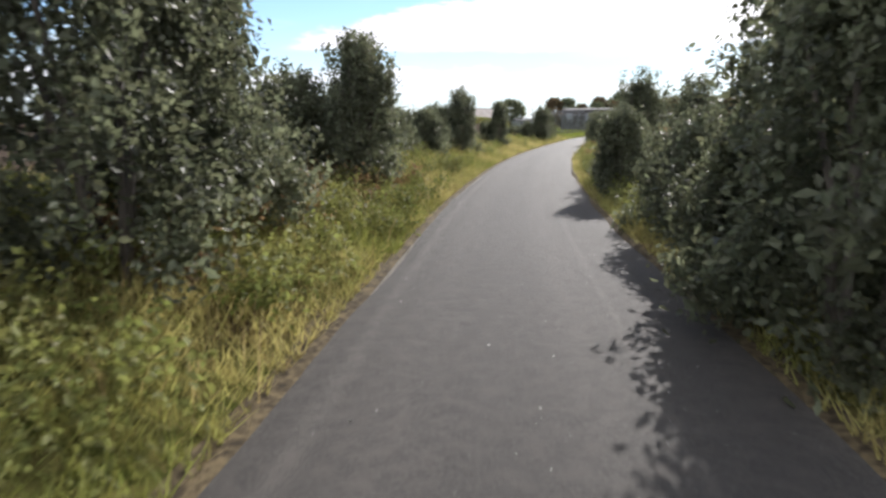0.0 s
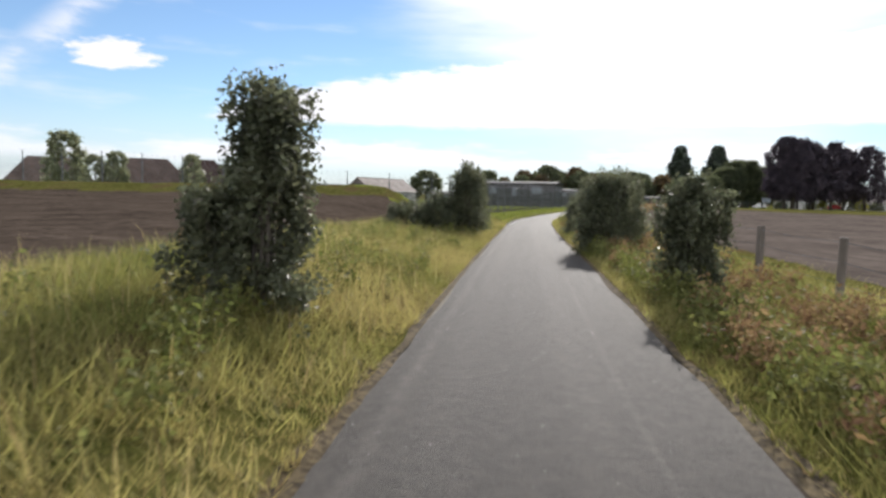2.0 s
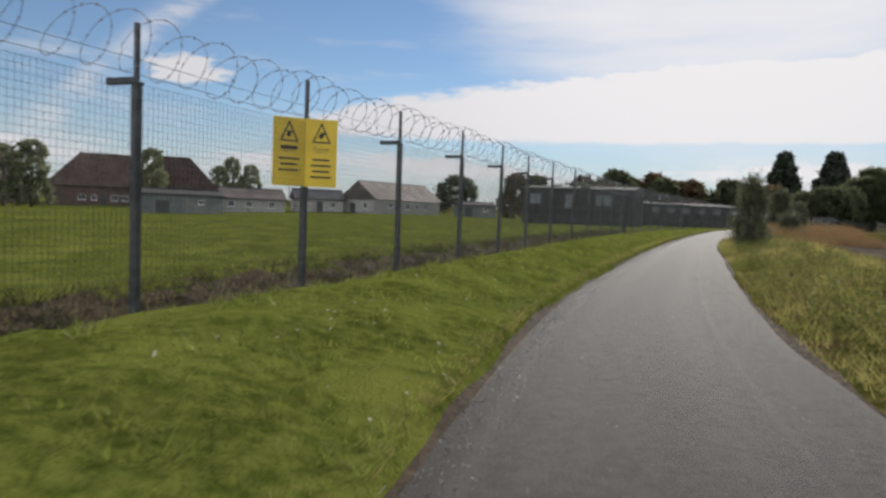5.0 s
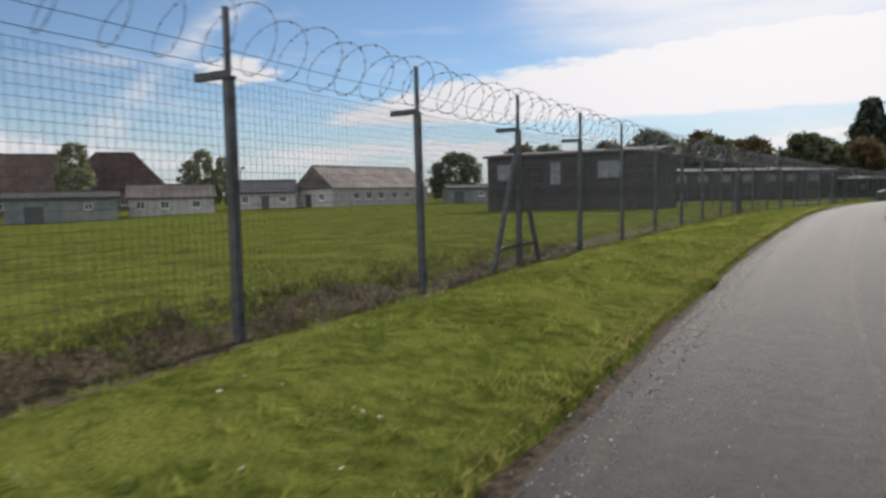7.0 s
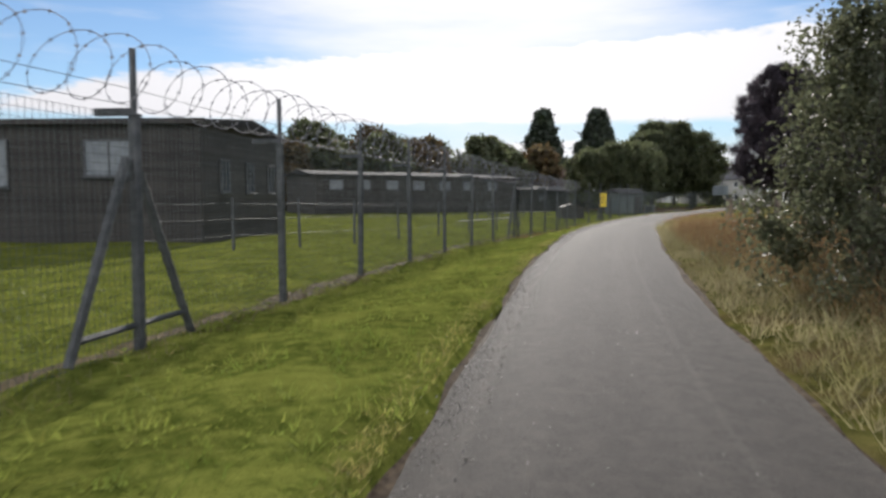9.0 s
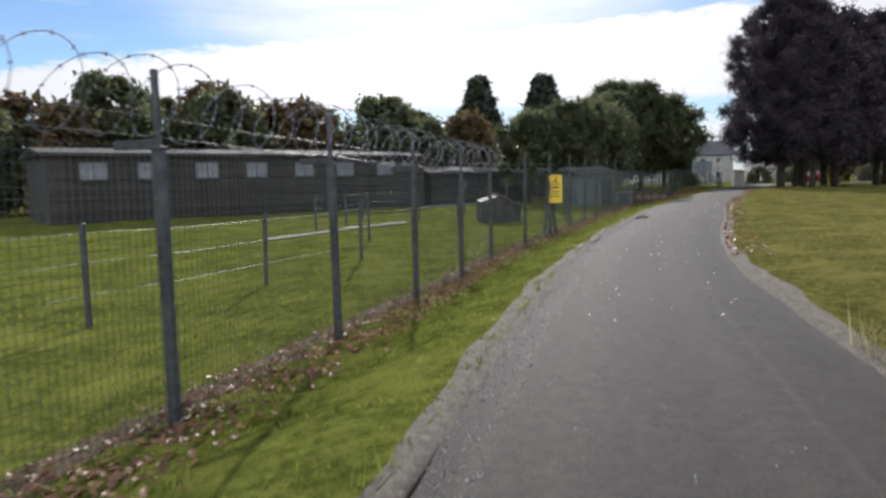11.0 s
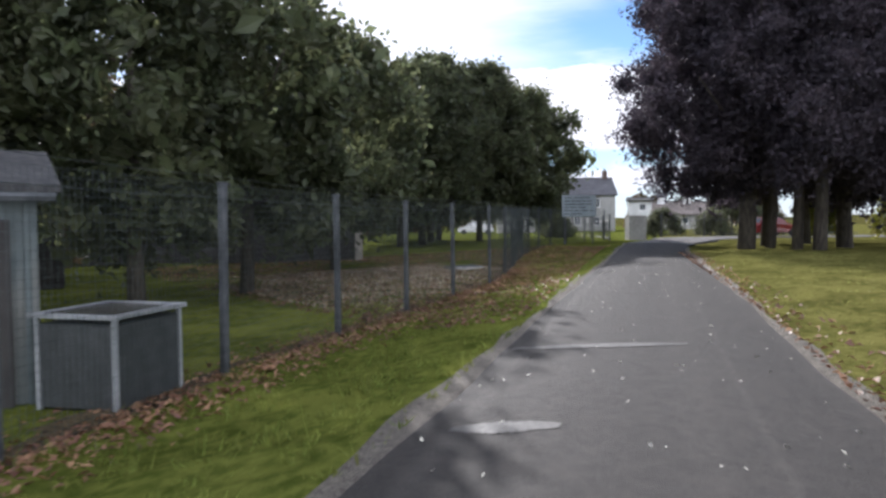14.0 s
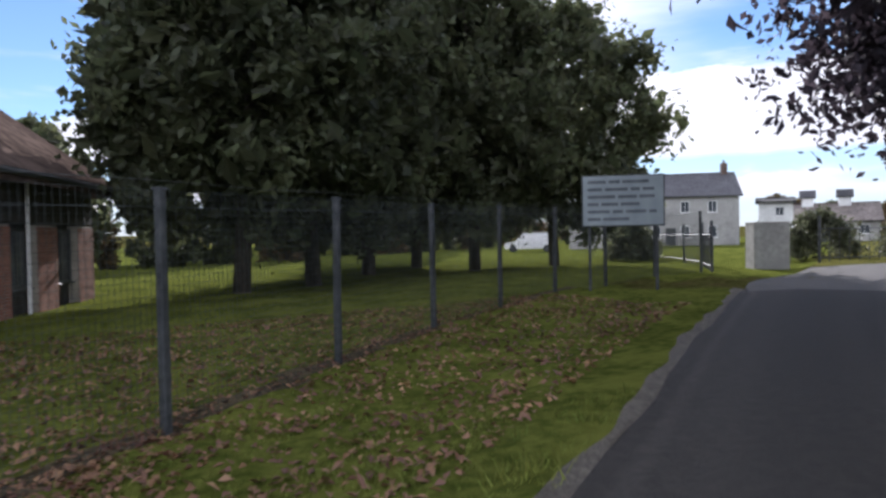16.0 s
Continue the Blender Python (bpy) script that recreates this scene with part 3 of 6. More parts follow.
def strip(name, side, label):
    """A verge from the lane's edge outwards."""
    t = np.arange(-3, 18.001 if side > 0 else 17.2, 0.016)
    l = lane_at(t)
    i = np.clip(np.searchsorted(FT, t), 0, len(FT) - 1)
    edge = l[:, 3] if side > 0 else l[:, 4]
    offs = np.array([-0.12, 0.0, 0.08, 0.16, 0.3, 0.5, 0.8, 1.15, 1.5, 1.9, 2.3, 2.7, 3.1, 3.4, 3.6, 3.8, 4.0, 4.2, 4.4, 4.6, 4.8, 5.4])
    V, S = [], []
    for k, o in enumerate(offs):
        wave = (0.10 * np.sin(t * 7.1) + 0.07 * np.sin(t * 19.3 + 1) + 0.05 * np.sin(t * 43.0)) * (0.5 if k > 1 else 0)
        d = side * (edge + o + wave * (o < 1))
        x, y = l[:, 0] + FN[i, 0] * d, l[:, 1] + FN[i, 1] * d
        z = land_td(t, d)
        lump = 0.035 * bumps(x, y, 1.6) + 0.02 * bumps(x, y, 4.1)
        if k == 0:
            z = l[:, 2] - 0.06
        elif k == 1:
            z = l[:, 2] - 0.004 + 0 * z
        elif k == 2:
            z = l[:, 2] + 0.012 + 0.01 * bumps(x, y, 6)
        elif k == len(offs) - 1:
            z = z - 0.08
        else:
            z = z + (turf(t, d) if side > 0 else 0.03) + lump * min(1.0, o)
        V.append(np.stack([x, y, z], 1))
        S.append(d)
    m = len(offs)
    V = np.stack(V, 1).reshape(-1, 3)
    q = (np.arange(len(t) - 1)[:, None] * m + np.arange(m - 1)[None, :])
    col = np.tile(np.arange(m - 1), (len(t) - 1, 1))
    tt = np.tile(t[:-1, None], (1, m - 1))
    mid = V[q.ravel()]
    slot = np.zeros(q.shape, int)                                   # lawn
    if side > 0:
        slot[tt < 4.75] = 1
        near = fence_distance(mid[:, 0], mid[:, 1]).reshape(q.shape)
        slot[(near < np.where(tt < 9, 0.42, 0.2)) & (tt > 4.75)] = 3
        slot[(near < 0.62 + 0.12 * np.sin(tt * 23) + 0.08 * np.sin(tt * 61 + col)) & (tt > 4.75) & (tt < 7.6)] = 3
        slot[(near < 0.8) & (tt > 4.75) & (tt < 7.2) & (np.sin(tt * 31) > 0)] = 3
    else:
        slot[:] = 5
        slot[tt + 0.35 * np.sin(col * 2.1) + 0.2 * np.sin(col * 5.3 + tt * 9) < 11.2] = 1
    slot[(col <= 2) & (tt > 10.8)] = 2
    slot[(col <= 1) & (tt <= 10.8)] = 4
    slot[(col == 0) & (tt <= 10.8) & (side > 0)] = 2
    slot[(col == 1) & (tt < 4.8)] = 3
    slot[(col == 2) & (tt < 4.8)] = 3
    slot[(col == 3) & (tt > 11.2) & (tt < 14.0)] = 2
    q = q.ravel()
    f = np.stack([q, q + 1, q + m + 1, q + m], 1)
    if side > 0:
        f = f[:, ::-1]
    ob = new(name, big_mesh(name, V, f, [lawn_m, rough_m, gravel, thatch, soil, dry_lawn], slot.ravel()))
    ob.data.shade_smooth()
    return tagged(ob, label, "verge", kind="structure")


# ---- the security fence: its line and posts ----
P_FIRST = [(-4.25, 2.79), (-2.76, 5.58), (-1.22, 8.50), (0.27, 11.48), (1.73, 14.48), (3.33, 17.49), (5.07, 20.54), (6.78, 23.68), (8.44, 26.77), (10.11, 29.69), (11.81, 32.49), (13.51, 35.25), (15.22, 37.94), (16.95, 40.50), (18.71, 43.09), (20.53, 45.78), (22.39, 48.45), (24.30, 51.04), (26.24, 53.60), (28.27, 56.15), (30.35, 58.67), (32.46, 61.15), (34.63, 63.59), (36.85, 66.01)]
P_LAST = [(50.85, 79.60), (53.37, 81.43), (55.96, 83.36), (58.58, 85.38), (61.23, 87.45), (63.85, 89.50), (66.39, 91.49), (68.94, 93.49), (71.55, 95.58)]


def along(points, step):
    """Places at even steps along a smooth line through points."""
    p = np.array(points, float)
    s = np.concatenate([[0], np.cumsum(np.hypot(*np.diff(p, axis=0).T))])
    g = np.linspace(0, s[-1], 4000)
    sl = np.gradient(p, s, axis=0)
    i = np.clip(np.searchsorted(s, g) - 1, 0, len(s) - 2)
    h = (s[i + 1] - s[i])[:, None]
    u = ((g - s[i]) / h[:, 0])[:, None]
    c = (2 * u**3 - 3 * u**2 + 1) * p[i] + (u**3 - 2 * u**2 + u) * h * sl[i] + (3 * u**2 - 2 * u**3) * p[i + 1] + (u**3 - u**2) * h * sl[i + 1]
    r = np.concatenate([[0], np.cumsum(np.hypot(*np.diff(c, axis=0).T))])
    k = np.arange(0, r[-1] + 1e-6, step)
    return np.stack([np.interp(k, r, c[:, 0]), np.interp(k, r, c[:, 1])], 1)


def bridge(a, b, n):
    """Places that divide the way from a to b into n bays."""
    return [tuple(np.array(a) + (np.array(b) - np.array(a)) * k / n) for k in range(1, n)]


first = 2
POSTS = np.array([(-7.1, -2.6), (-5.7, 0.1)] + P_FIRST + bridge(P_FIRST[-1], P_LAST[0], 6) + P_LAST + [(73.8, 97.2), (76.3, 99.0), (78.9, 100.7), (81.5, 102.3), (84.1, 103.8)]
                 + [(86.8, 105.3), (89.55, 107.4), (92.0, 109.4), (94.4, 111.5), (96.9, 113.5), (99.6, 115.6), (102.3, 117.3), (105.3, 119.0), (108.5, 120.4), (111.8, 121.4), (115.0, 122.0)])
POST_Z = np.array([land(x, y) for x, y in POSTS])
FENCE_T, FENCE_D = lane_coords(POSTS[:, 0], POSTS[:, 1])


def fence_distance(x, y):
    best = np.full(len(x), 1e9)
    for (ax, ay), (bx, by) in zip(POSTS[:-1], POSTS[1:]):
        dx, dy = bx - ax, by - ay
        u = np.clip(((x - ax) * dx + (y - ay) * dy) / (dx * dx + dy * dy), 0, 1)
        best = np.minimum(best, np.hypot(x - ax - u * dx, y - ay - u * dy))
    return best


strip("verge_left", 1, "grass verge with a soil and gravel edge, rising to the fence")
strip("verge_right", -1, "rough grass verge along the lane's edge")

# side road at the lane's end
side_pts = along([(106.0, 112.0), (110.6, 114.4), (117, 116.2), (126, 115.2), (140, 109), (175, 92)], 1.0)
sd = np.gradient(side_pts, axis=0)
sd /= np.linalg.norm(sd, axis=1)[:, None]
SV = []
for u in (-1.08, -1, -0.6, -0.2, 0.2, 0.6, 1, 1.08):
    w = u * np.minimum(2.6, 0.9 + 0.22 * np.arange(len(side_pts)))
    x, y = side_pts[:, 0] - sd[:, 1] * w, side_pts[:, 1] + sd[:, 0] * w
    SV.append(np.stack([x, y, np.array([land(a, b) for a, b in zip(x, y)]) + np.minimum(0.045, 0.006 * np.arange(len(side_pts))) - 0.01 * u * u - (0.3 if abs(u) > 1 else 0.0)], 1))
SV = np.stack(SV, 1).reshape(-1, 3)
q = (np.arange(len(side_pts) - 1)[:, None] * 8 + np.arange(7)[None, :]).ravel()
side_road = new("road_side", big_mesh("road_side", SV, np.stack([q, q + 1, q + 9, q + 8], 1)[:, ::-1], [side_asphalt]))
tagged(side_road, "asphalt side road crossing at the lane's end", "road", kind="structure")


def post_geo(ext=True):
    """A square steel post with base at the origin, an arm towards -y side and a slim extension above."""
    g = Geo().box((0.09, 0.09, 2.76), pose(0, 0, 0.98), 0.012)
    g.box((0.11, 0.11, 0.03), pose(0, 0, 2.37), 0.006)
    if ext:
        g.box((0.05, 0.05, 0.62), pose(0, 0, 2.69), 0.006)
    return g


post_mesh = post_geo().mesh("post", steel)
short_post_mesh = post_geo(False).mesh("post", steel)
arm_mesh = Geo().box((0.06, 0.42, 0.075), pose(0, 0.22, 2.4), 0.008).mesh("arm", steel)


def wire_panel(height=2.36):
    """A welded mesh panel of unit length: close upright wires, and level ones in front of them."""
    g = Geo()
    n = 44
    for k in range(n + 1):
        x = (k + 0.5) / (n + 1)
        g.add([(x - 0.0007, 0, -0.12), (x + 0.0007, 0, -0.12), (x + 0.0007, 0, height), (x - 0.0007, 0, height),
               (x, 0.005, -0.12), (x, 0.005, height)], [(0, 1, 2, 3), (1, 4, 5, 2), (4, 0, 3, 5)])
    z = -0.09
    while z < height + 0.01:
        w = 0.0018
        g.add([(0, -0.006, z - w), (1, -0.006, z - w), (1, -0.006, z + w), (0, -0.006, z + w), (0, -0.001, z), (1, -0.001, z)],
              [(0, 1, 2, 3), (3, 2, 5, 4), (4, 5, 1, 0)])
        z += 0.0762
    return g.mesh("mesh_panel", wire_m)


panel_mesh = wire_panel()


def razor_coil():
    """A sagging concertina of razor wire over one bay of unit length, with barbs."""
    g = Geo()
    pts = []
    loops, seg = 7, 22
    for k in range(loops * seg + 1):
        w = 2 * math.pi * k / seg
        x = k / (loops * seg)
        lean = 0.035 * math.sin(w)
        sag = -0.05 * math.sin(math.pi * x)
        r = 0.31 + 0.03 * math.sin(x * 23)
        pts.append((x + lean, r * math.cos(w), 2.76 + sag + r * math.sin(w)))
    for k in range(len(pts) - 1):
        a, b = Vector(pts[k]), Vector(pts[k + 1])
        d = (b - a).normalized()
        s = d.cross(Vector((1, 0, 0))).normalized() * 0.0045
        e = Vector((0.0013, 0, 0))
        g.add([a + s, a - s, b - s, b + s], [(0, 1, 2, 3)])
        g.add([a + e, a - e, b - e, b + e], [(0, 1, 2, 3)])
        if k % 2 == 0:
            c = (a + b) / 2
            g.add([c + d * 0.016, c + s * 5, c - d * 0.016, c - s * 5], [(0, 1, 2, 3)])
    return g.mesh("razor_coil", razor_m)


coil_mesh = razor_coil()
strand_mesh = Geo().tube([(0, 0, 0), (0.5, 0, -0.02), (1, 0, 0)], 0.004, 3, False).mesh("strand", wire_m)

fence = thing("security_fence", pose(0, 0, 0), "tall steel mesh security fence topped with coiled razor wire", "fence")
BRACED = [first + k for k in (10, 17, 24)]
Q3 = int(np.argmin(np.hypot(POSTS[:, 0] - 55.98, POSTS[:, 1] - 83.32)))
BRACED += [Q3]
COIL_END = Q3 - 1
for k, ((x, y), z) in enumerate(zip(POSTS, POST_Z)):
    j = min(k, len(POSTS) - 2)
    ang = math.degrees(math.atan2(POSTS[j + 1, 1] - POSTS[j, 1], POSTS[j + 1, 0] - POSTS[j, 0]))
    tilt = ((k * 37) % 11 - 5) * 0.12
    ext = k <= COIL_END + 6
    po = part("post", post_mesh if ext else short_post_mesh, steel, fence, m=pose(x, y, z, tilt, 0, ang))
    if ext:
        part("arm", arm_mesh, steel, po)
    if k < len(POSTS) - 1:
        a, b = Vector((x, y, z)), Vector((*POSTS[k + 1], POST_Z[k + 1]))
        d = b - a
        m = pose(x, y, z, 0, -math.degrees(math.atan2(d.z, d.to_2d().length)), ang) @ Matrix.Diagonal((d.length, 1, 1, 1)) @ pose(0, -0.055, 0)
        part("mesh_panel", panel_mesh, wire_m, fence, m=m)
        if k < COIL_END - 1:
            part("razor_coil", coil_mesh, razor_m, fence, m=m)
        for zz in ((2.46, 2.62) if ext else (2.2, 2.45)):
            part("strand", strand_mesh, wire_m, fence, m=m @ pose(0, 0.05, zz))
    if k in BRACED:
        for s in (-1, 1):
            part("brace", Geo().tube([(s * 0.06, 0.03, 1.95), (s * 0.98, 0.03, -0.05)], 0.05, 6), steel, fence, "raking steel brace against the post", pose(x, y, z, 0, 0, ang))
            part("brace_foot", Geo().tube([(s * 0.05, 0.03, 0.32), (s * 0.84, 0.03, 0.32)], 0.035, 6), steel, fence, "", pose(x, y, z, 0, 0, ang))

# the perimeter fence turns away along the ploughed field
cx0, cy0 = POSTS[0]
back = thing("perimeter_fence", pose(0, 0, 0), "far run of steel posts and mesh with razor wire", "fence")
for k in range(22):
    x, y = cx0 - 1.2 - k * 3.05, cy0 + 0.9 + k * 0.75
    z = land(x, y)
    m = pose(x, y, z, 0, 0, 166.0)
    part("post", post_mesh, steel, back, m=m)
    part("mesh_panel", panel_mesh, wire_m, back, m=m @ Matrix.Diagonal((3.14, 1, 1, 1)))
    part("razor_coil", coil_mesh, razor_m, back, m=m @ Matrix.Diagonal((3.14, 1, 1, 1)))


# ---- warning signs ----
def warning_sign(m, label, plain):
    """Two yellow plates side by side, each with a triangle, a heading and rows of writing."""
    s = thing("warning_sign", m, label, "sign", "warning signs on the fence")
    for k, sg in enumerate((1,) if plain else (-1, 1)):
        w = pose(0.06 if plain else sg * 0.235, 0, 0, 0, 0, -sg * 6)
        plate = part("plate", Geo().box((0.47, 0.012, 1.0), None, 0.004), sign_m, s, m=w)
        tri = Geo()
        a, b, c = Vector((0, 0, 0.43)), Vector((-0.12, 0, 0.16)), Vector((0.12, 0, 0.16))
        for p, r in ((a, b), (b, c), (c, a)):
            d = r - p
            ang = math.degrees(math.atan2(d.z, d.x))
            tri.box((d.length + 0.02, 0.004, 0.022), Matrix.Translation((p + r) / 2 + Vector((0, -0.008, 0))) @ pose(0, 0, 0, 0, -ang, 0))
        part("triangle", tri, ink, plate)
        mark = Geo().box((0.055, 0.004, 0.09), pose(0, -0.008, 0.26, 0, 25, 0), 0.0015).box((0.08, 0.004, 0.03), pose(0.01, -0.0083, 0.28, 0, -20, 0))
        part("pictogram", mark, ink, plate)
        rows = Geo()
        for j in range(3 + k):
            rows.box((0.30 - 0.05 * ((j + k) % 2), 0.003, 0.028), pose(0, -0.008, -0.1 - j * 0.085))
        rows.box((0.2, 0.003, 0.006), pose(0, -0.008, 0.012))
        part("writing", rows, ink, plate)
        if k == 1 and not plain:
            cu = bpy.data.curves.new("heading", "FONT")
            cu.body, cu.size, cu.align_x, cu.extrude = "Caution", 0.075, "CENTER", 0.0015
            cu.materials.append(ink)
            ob = new("heading", cu)
            ob.parent = plate
            ob.matrix_basis = pose(0, -0.0085, 0.035, 90)
        else:
            part("heading", Geo().box((0.24, 0.003, 0.055), pose(0, -0.008, 0.06)), ink, plate)
    return s


px0, py0 = POSTS[first]
warning_sign(pose(px0 + 0.02, py0 - 0.12, POST_Z[first] + 1.92, 0, 0, 14), "yellow warning sign with two black triangles fixed to a fence post", False)
qx0, qy0 = POSTS[Q3]
warning_sign(pose(qx0 + 0.05, qy0 - 0.12, POST_Z[Q3] + 1.72, 0, 0, -22), "faded yellow warning sign with a black triangle on a braced post", True)


# ---- trees, bushes ----
def leaf_cloud(name, clumps, count, size, mat, rng, twigs=34, rise=0.25, reach=0.35, bunch=1, core=0.0):
    """A crown: small folded leaves strewn along the twigs that spray out of each clump (x, y, z, radius)."""
    c = np.array(clumps)
    w = c[:, 3] ** 2
    pick = rng.choice(len(c), count, p=w / w.sum())
    spray = rng.normal(size=(len(c), twigs, 3))
    spray[:, :, 2] += rise
    spray /= np.linalg.norm(spray, axis=2)[:, :, None]
    spray *= (0.8 + reach * rng.random((len(c), twigs)))[:, :, None]
    d = spray[pick, rng.integers(0, twigs, count)]
    r = c[pick, 3] * (0.06 + 1.02 * rng.random(count) ** 0.75)
    p = c[pick, :3] + d * r[:, None] + rng.normal(size=(count, 3)) * (0.15 * c[pick, 3] + size * 0.4)[:, None]
    if bunch > 1:                                                  # leaves hang in small sprays
        p = p[(np.arange(count) // bunch) * bunch] + rng.normal(size=(count, 3)) * size * 1.5
    nrm = d * 0.5 + rng.normal(size=(count, 3)) * 0.8
    nrm /= np.linalg.norm(nrm, axis=1)[:, None]
    a = np.cross(nrm, rng.normal(size=(count, 3)))
    a /= np.linalg.norm(a, axis=1)[:, None]
    b = np.cross(nrm, a)
    s = size * (0.55 + 0.9 * rng.random(count))[:, None]
    inner = int(count * core)                                      # broad overlapping sprays close the inside of the crown
    if inner:
        j = rng.choice(len(c), inner, p=w / w.sum())
        p = np.concatenate([p, c[j, :3] + rng.normal(size=(inner, 3)) * (0.36 * c[j, 3])[:, None]])
        pick_n = rng.integers(0, count, inner)
        a, b, nrm = (np.concatenate([q, q[pick_n]]) for q in (a, b, nrm))
        s = np.concatenate([s, s[pick_n] * (2.3 if size > 0.1 else 1.6)])
        count += inner
    v = np.stack([p - a * s, p + b * s * 0.55 + nrm * s * 0.15, p + a * s, p - b * s * 0.55 + nrm * s * 0.15], 1).reshape(-1, 3)
    k = np.arange(count)[:, None] * 4
    f = np.concatenate([k + [0, 1, 2], k + [0, 2, 3]], 0)
    return big_mesh(name, v, f, [mat])


def limb_geos(rng, height, crown_low, spread, trunk_r, forks):
    """The trunk, and its limbs one by one."""
    g, limbs = Geo(), []
    lean = rng.normal(size=2) * 0.04 * height
    topz = height * 0.72
    pts = [(0, 0, -0.2), (lean[0] * 0.2, lean[1] * 0.2, height * 0.2), (lean[0] * 0.6, lean[1] * 0.6, height * 0.48), (lean[0], lean[1], topz)]
    g.tube(pts, [trunk_r * 1.25, trunk_r, trunk_r * 0.65, trunk_r * 0.25], 8)
    for k in range(forks):
        z0 = crown_low + (topz - crown_low) * (0.05 + 0.85 * k / max(1, forks - 1))
        w = k * 2.4 + rng.random()
        reach = spread * (0.55 + 0.35 * rng.random())
        u = z0 / topz
        s = Vector((lean[0] * u, lean[1] * u, z0))
        e = s + Vector((math.cos(w) * reach, math.sin(w) * reach, reach * 0.45))
        mid = (s + e) / 2 + Vector((0, 0, -0.06 * reach))
        limbs.append(Geo().tube([s, mid, e], [trunk_r * 0.42 * (1 - 0.6 * u), trunk_r * 0.25 * (1 - 0.5 * u), 0.02], 5))
    return g, limbs


def crown_clumps(rng, height, low, spread, n, shape="round"):
    """Clumps laid over and inside a crown of one shape, uneven at the outline."""
    out = []
    for k in range(n):
        u = (k + 0.5) / n
        z = low + (height - low) * (u ** 0.9)
        v = (z - low) / (height - low)
        if shape == "round":
            rad = spread * math.sqrt(max(0.04, 1 - (2 * v - 0.85) ** 2 / 1.4))
        elif shape == "cone":
            rad = spread * (1.02 - v) ** 0.8
        elif shape == "bush":
            rad = spread * (1.05 - 0.88 * v ** 1.7)
        elif shape == "tower":
            rad = spread * math.sqrt(max(0.06, 1 - v ** 4.5))
        else:
            rad = spread * math.sqrt(max(0.05, 1 - v ** 2))
        w = k * 2.399 + rng.normal() * 0.3
        q = rad * (0.3 + 0.66 * math.sqrt(rng.random())) * (0.84 + 0.3 * rng.random())
        cr = spread * (0.24 + 0.16 * rng.random()) * (0.75 if shape == "cone" else 1.0) * (1.05 - 0.35 * v) * min(1.0, (52 / n) ** 0.4)
        if shape == "bush":
            cr = spread * (0.30 + 0.14 * rng.random()) * (1.05 - 0.4 * v)
        out.append((q * math.cos(w), q * math.sin(w), min(z, height - cr * 0.6), cr))
    return out


def tree(name, m, height, spread, low, leaves, size, mat, label, seed, shape="round", trunk=0.0, clumps=46, category="tree", group="", rise=0.25, bunch=1, core=0.12):
    rng = np.random.default_rng(seed)
    t = thing(name, m, label, category, group)
    g, limbs = limb_geos(rng, height, low, spread, trunk or height * 0.018, 9)
    tr = part("trunk", g, bark, t, smooth=True)
    for q in limbs:
        part("limb", q, bark, tr, smooth=True)
    part("crown", leaf_cloud("crown", crown_clumps(rng, height, low, spread, clumps, shape), leaves, size, mat, rng, rise=rise, bunch=bunch, core=core), mat, t)
    return t


def bush(t, d, height, spread, leaves, seed, label, mat=None, size=0.033, stretch=1.0, shape="bush"):
    """A hedge bush beside the lane: many stems, a crown down to the ground and stray shoots at the top."""
    mat = mat or leaf_hedge
    rng = np.random.default_rng(seed)
    x, y = beside(t, d)
    i = int(np.clip(np.searchsorted(FT, t), 0, len(FT) - 1))
    ang = math.degrees(math.atan2(FD[i, 1], FD[i, 0]))
    b = thing("hedge_bush", pose(x, y, land(x, y), 0, 0, ang), label, "bush", "hedgerow bushes")
    for k in range(7):
        w = k * 0.9 + rng.random()
        e = Vector((math.cos(w) * spread * 0.6 * stretch, math.sin(w) * spread * 0.5, height * (0.7 + 0.25 * rng.random())))
        part("stem", Geo().tube([(math.cos(w) * 0.12, math.sin(w) * 0.12, -0.15), e * 0.5 + Vector((0, 0, 0.1)), e], [0.04, 0.026, 0.008], 5), bark, b)
    cl = crown_clumps(rng, height, 0.05, spread, 46, shape)
    cl = [(p * stretch, q, z, r) for p, q, z, r in cl]
    for k in range(22):                                            # upright shoots
        w, r = rng.random() * 6.28, spread * 0.8 * rng.random() ** 0.6
        reach = 0.98 + 0.2 * rng.random()
        lean = rng.normal() * 0.12
        for h in np.linspace(0.7, reach, 7):
            cl.append((math.cos(w) * r * stretch * (1 + lean * h), math.sin(w) * r * (1 + lean * h), height * h * (1 - 0.25 * (r / spread) ** 2), 0.075))
    part("crown", leaf_cloud("crown", cl, int(leaves * 1.5), size, mat, rng, 12, 0.9, 0.75, 3, 0.14), mat, b)
    return b


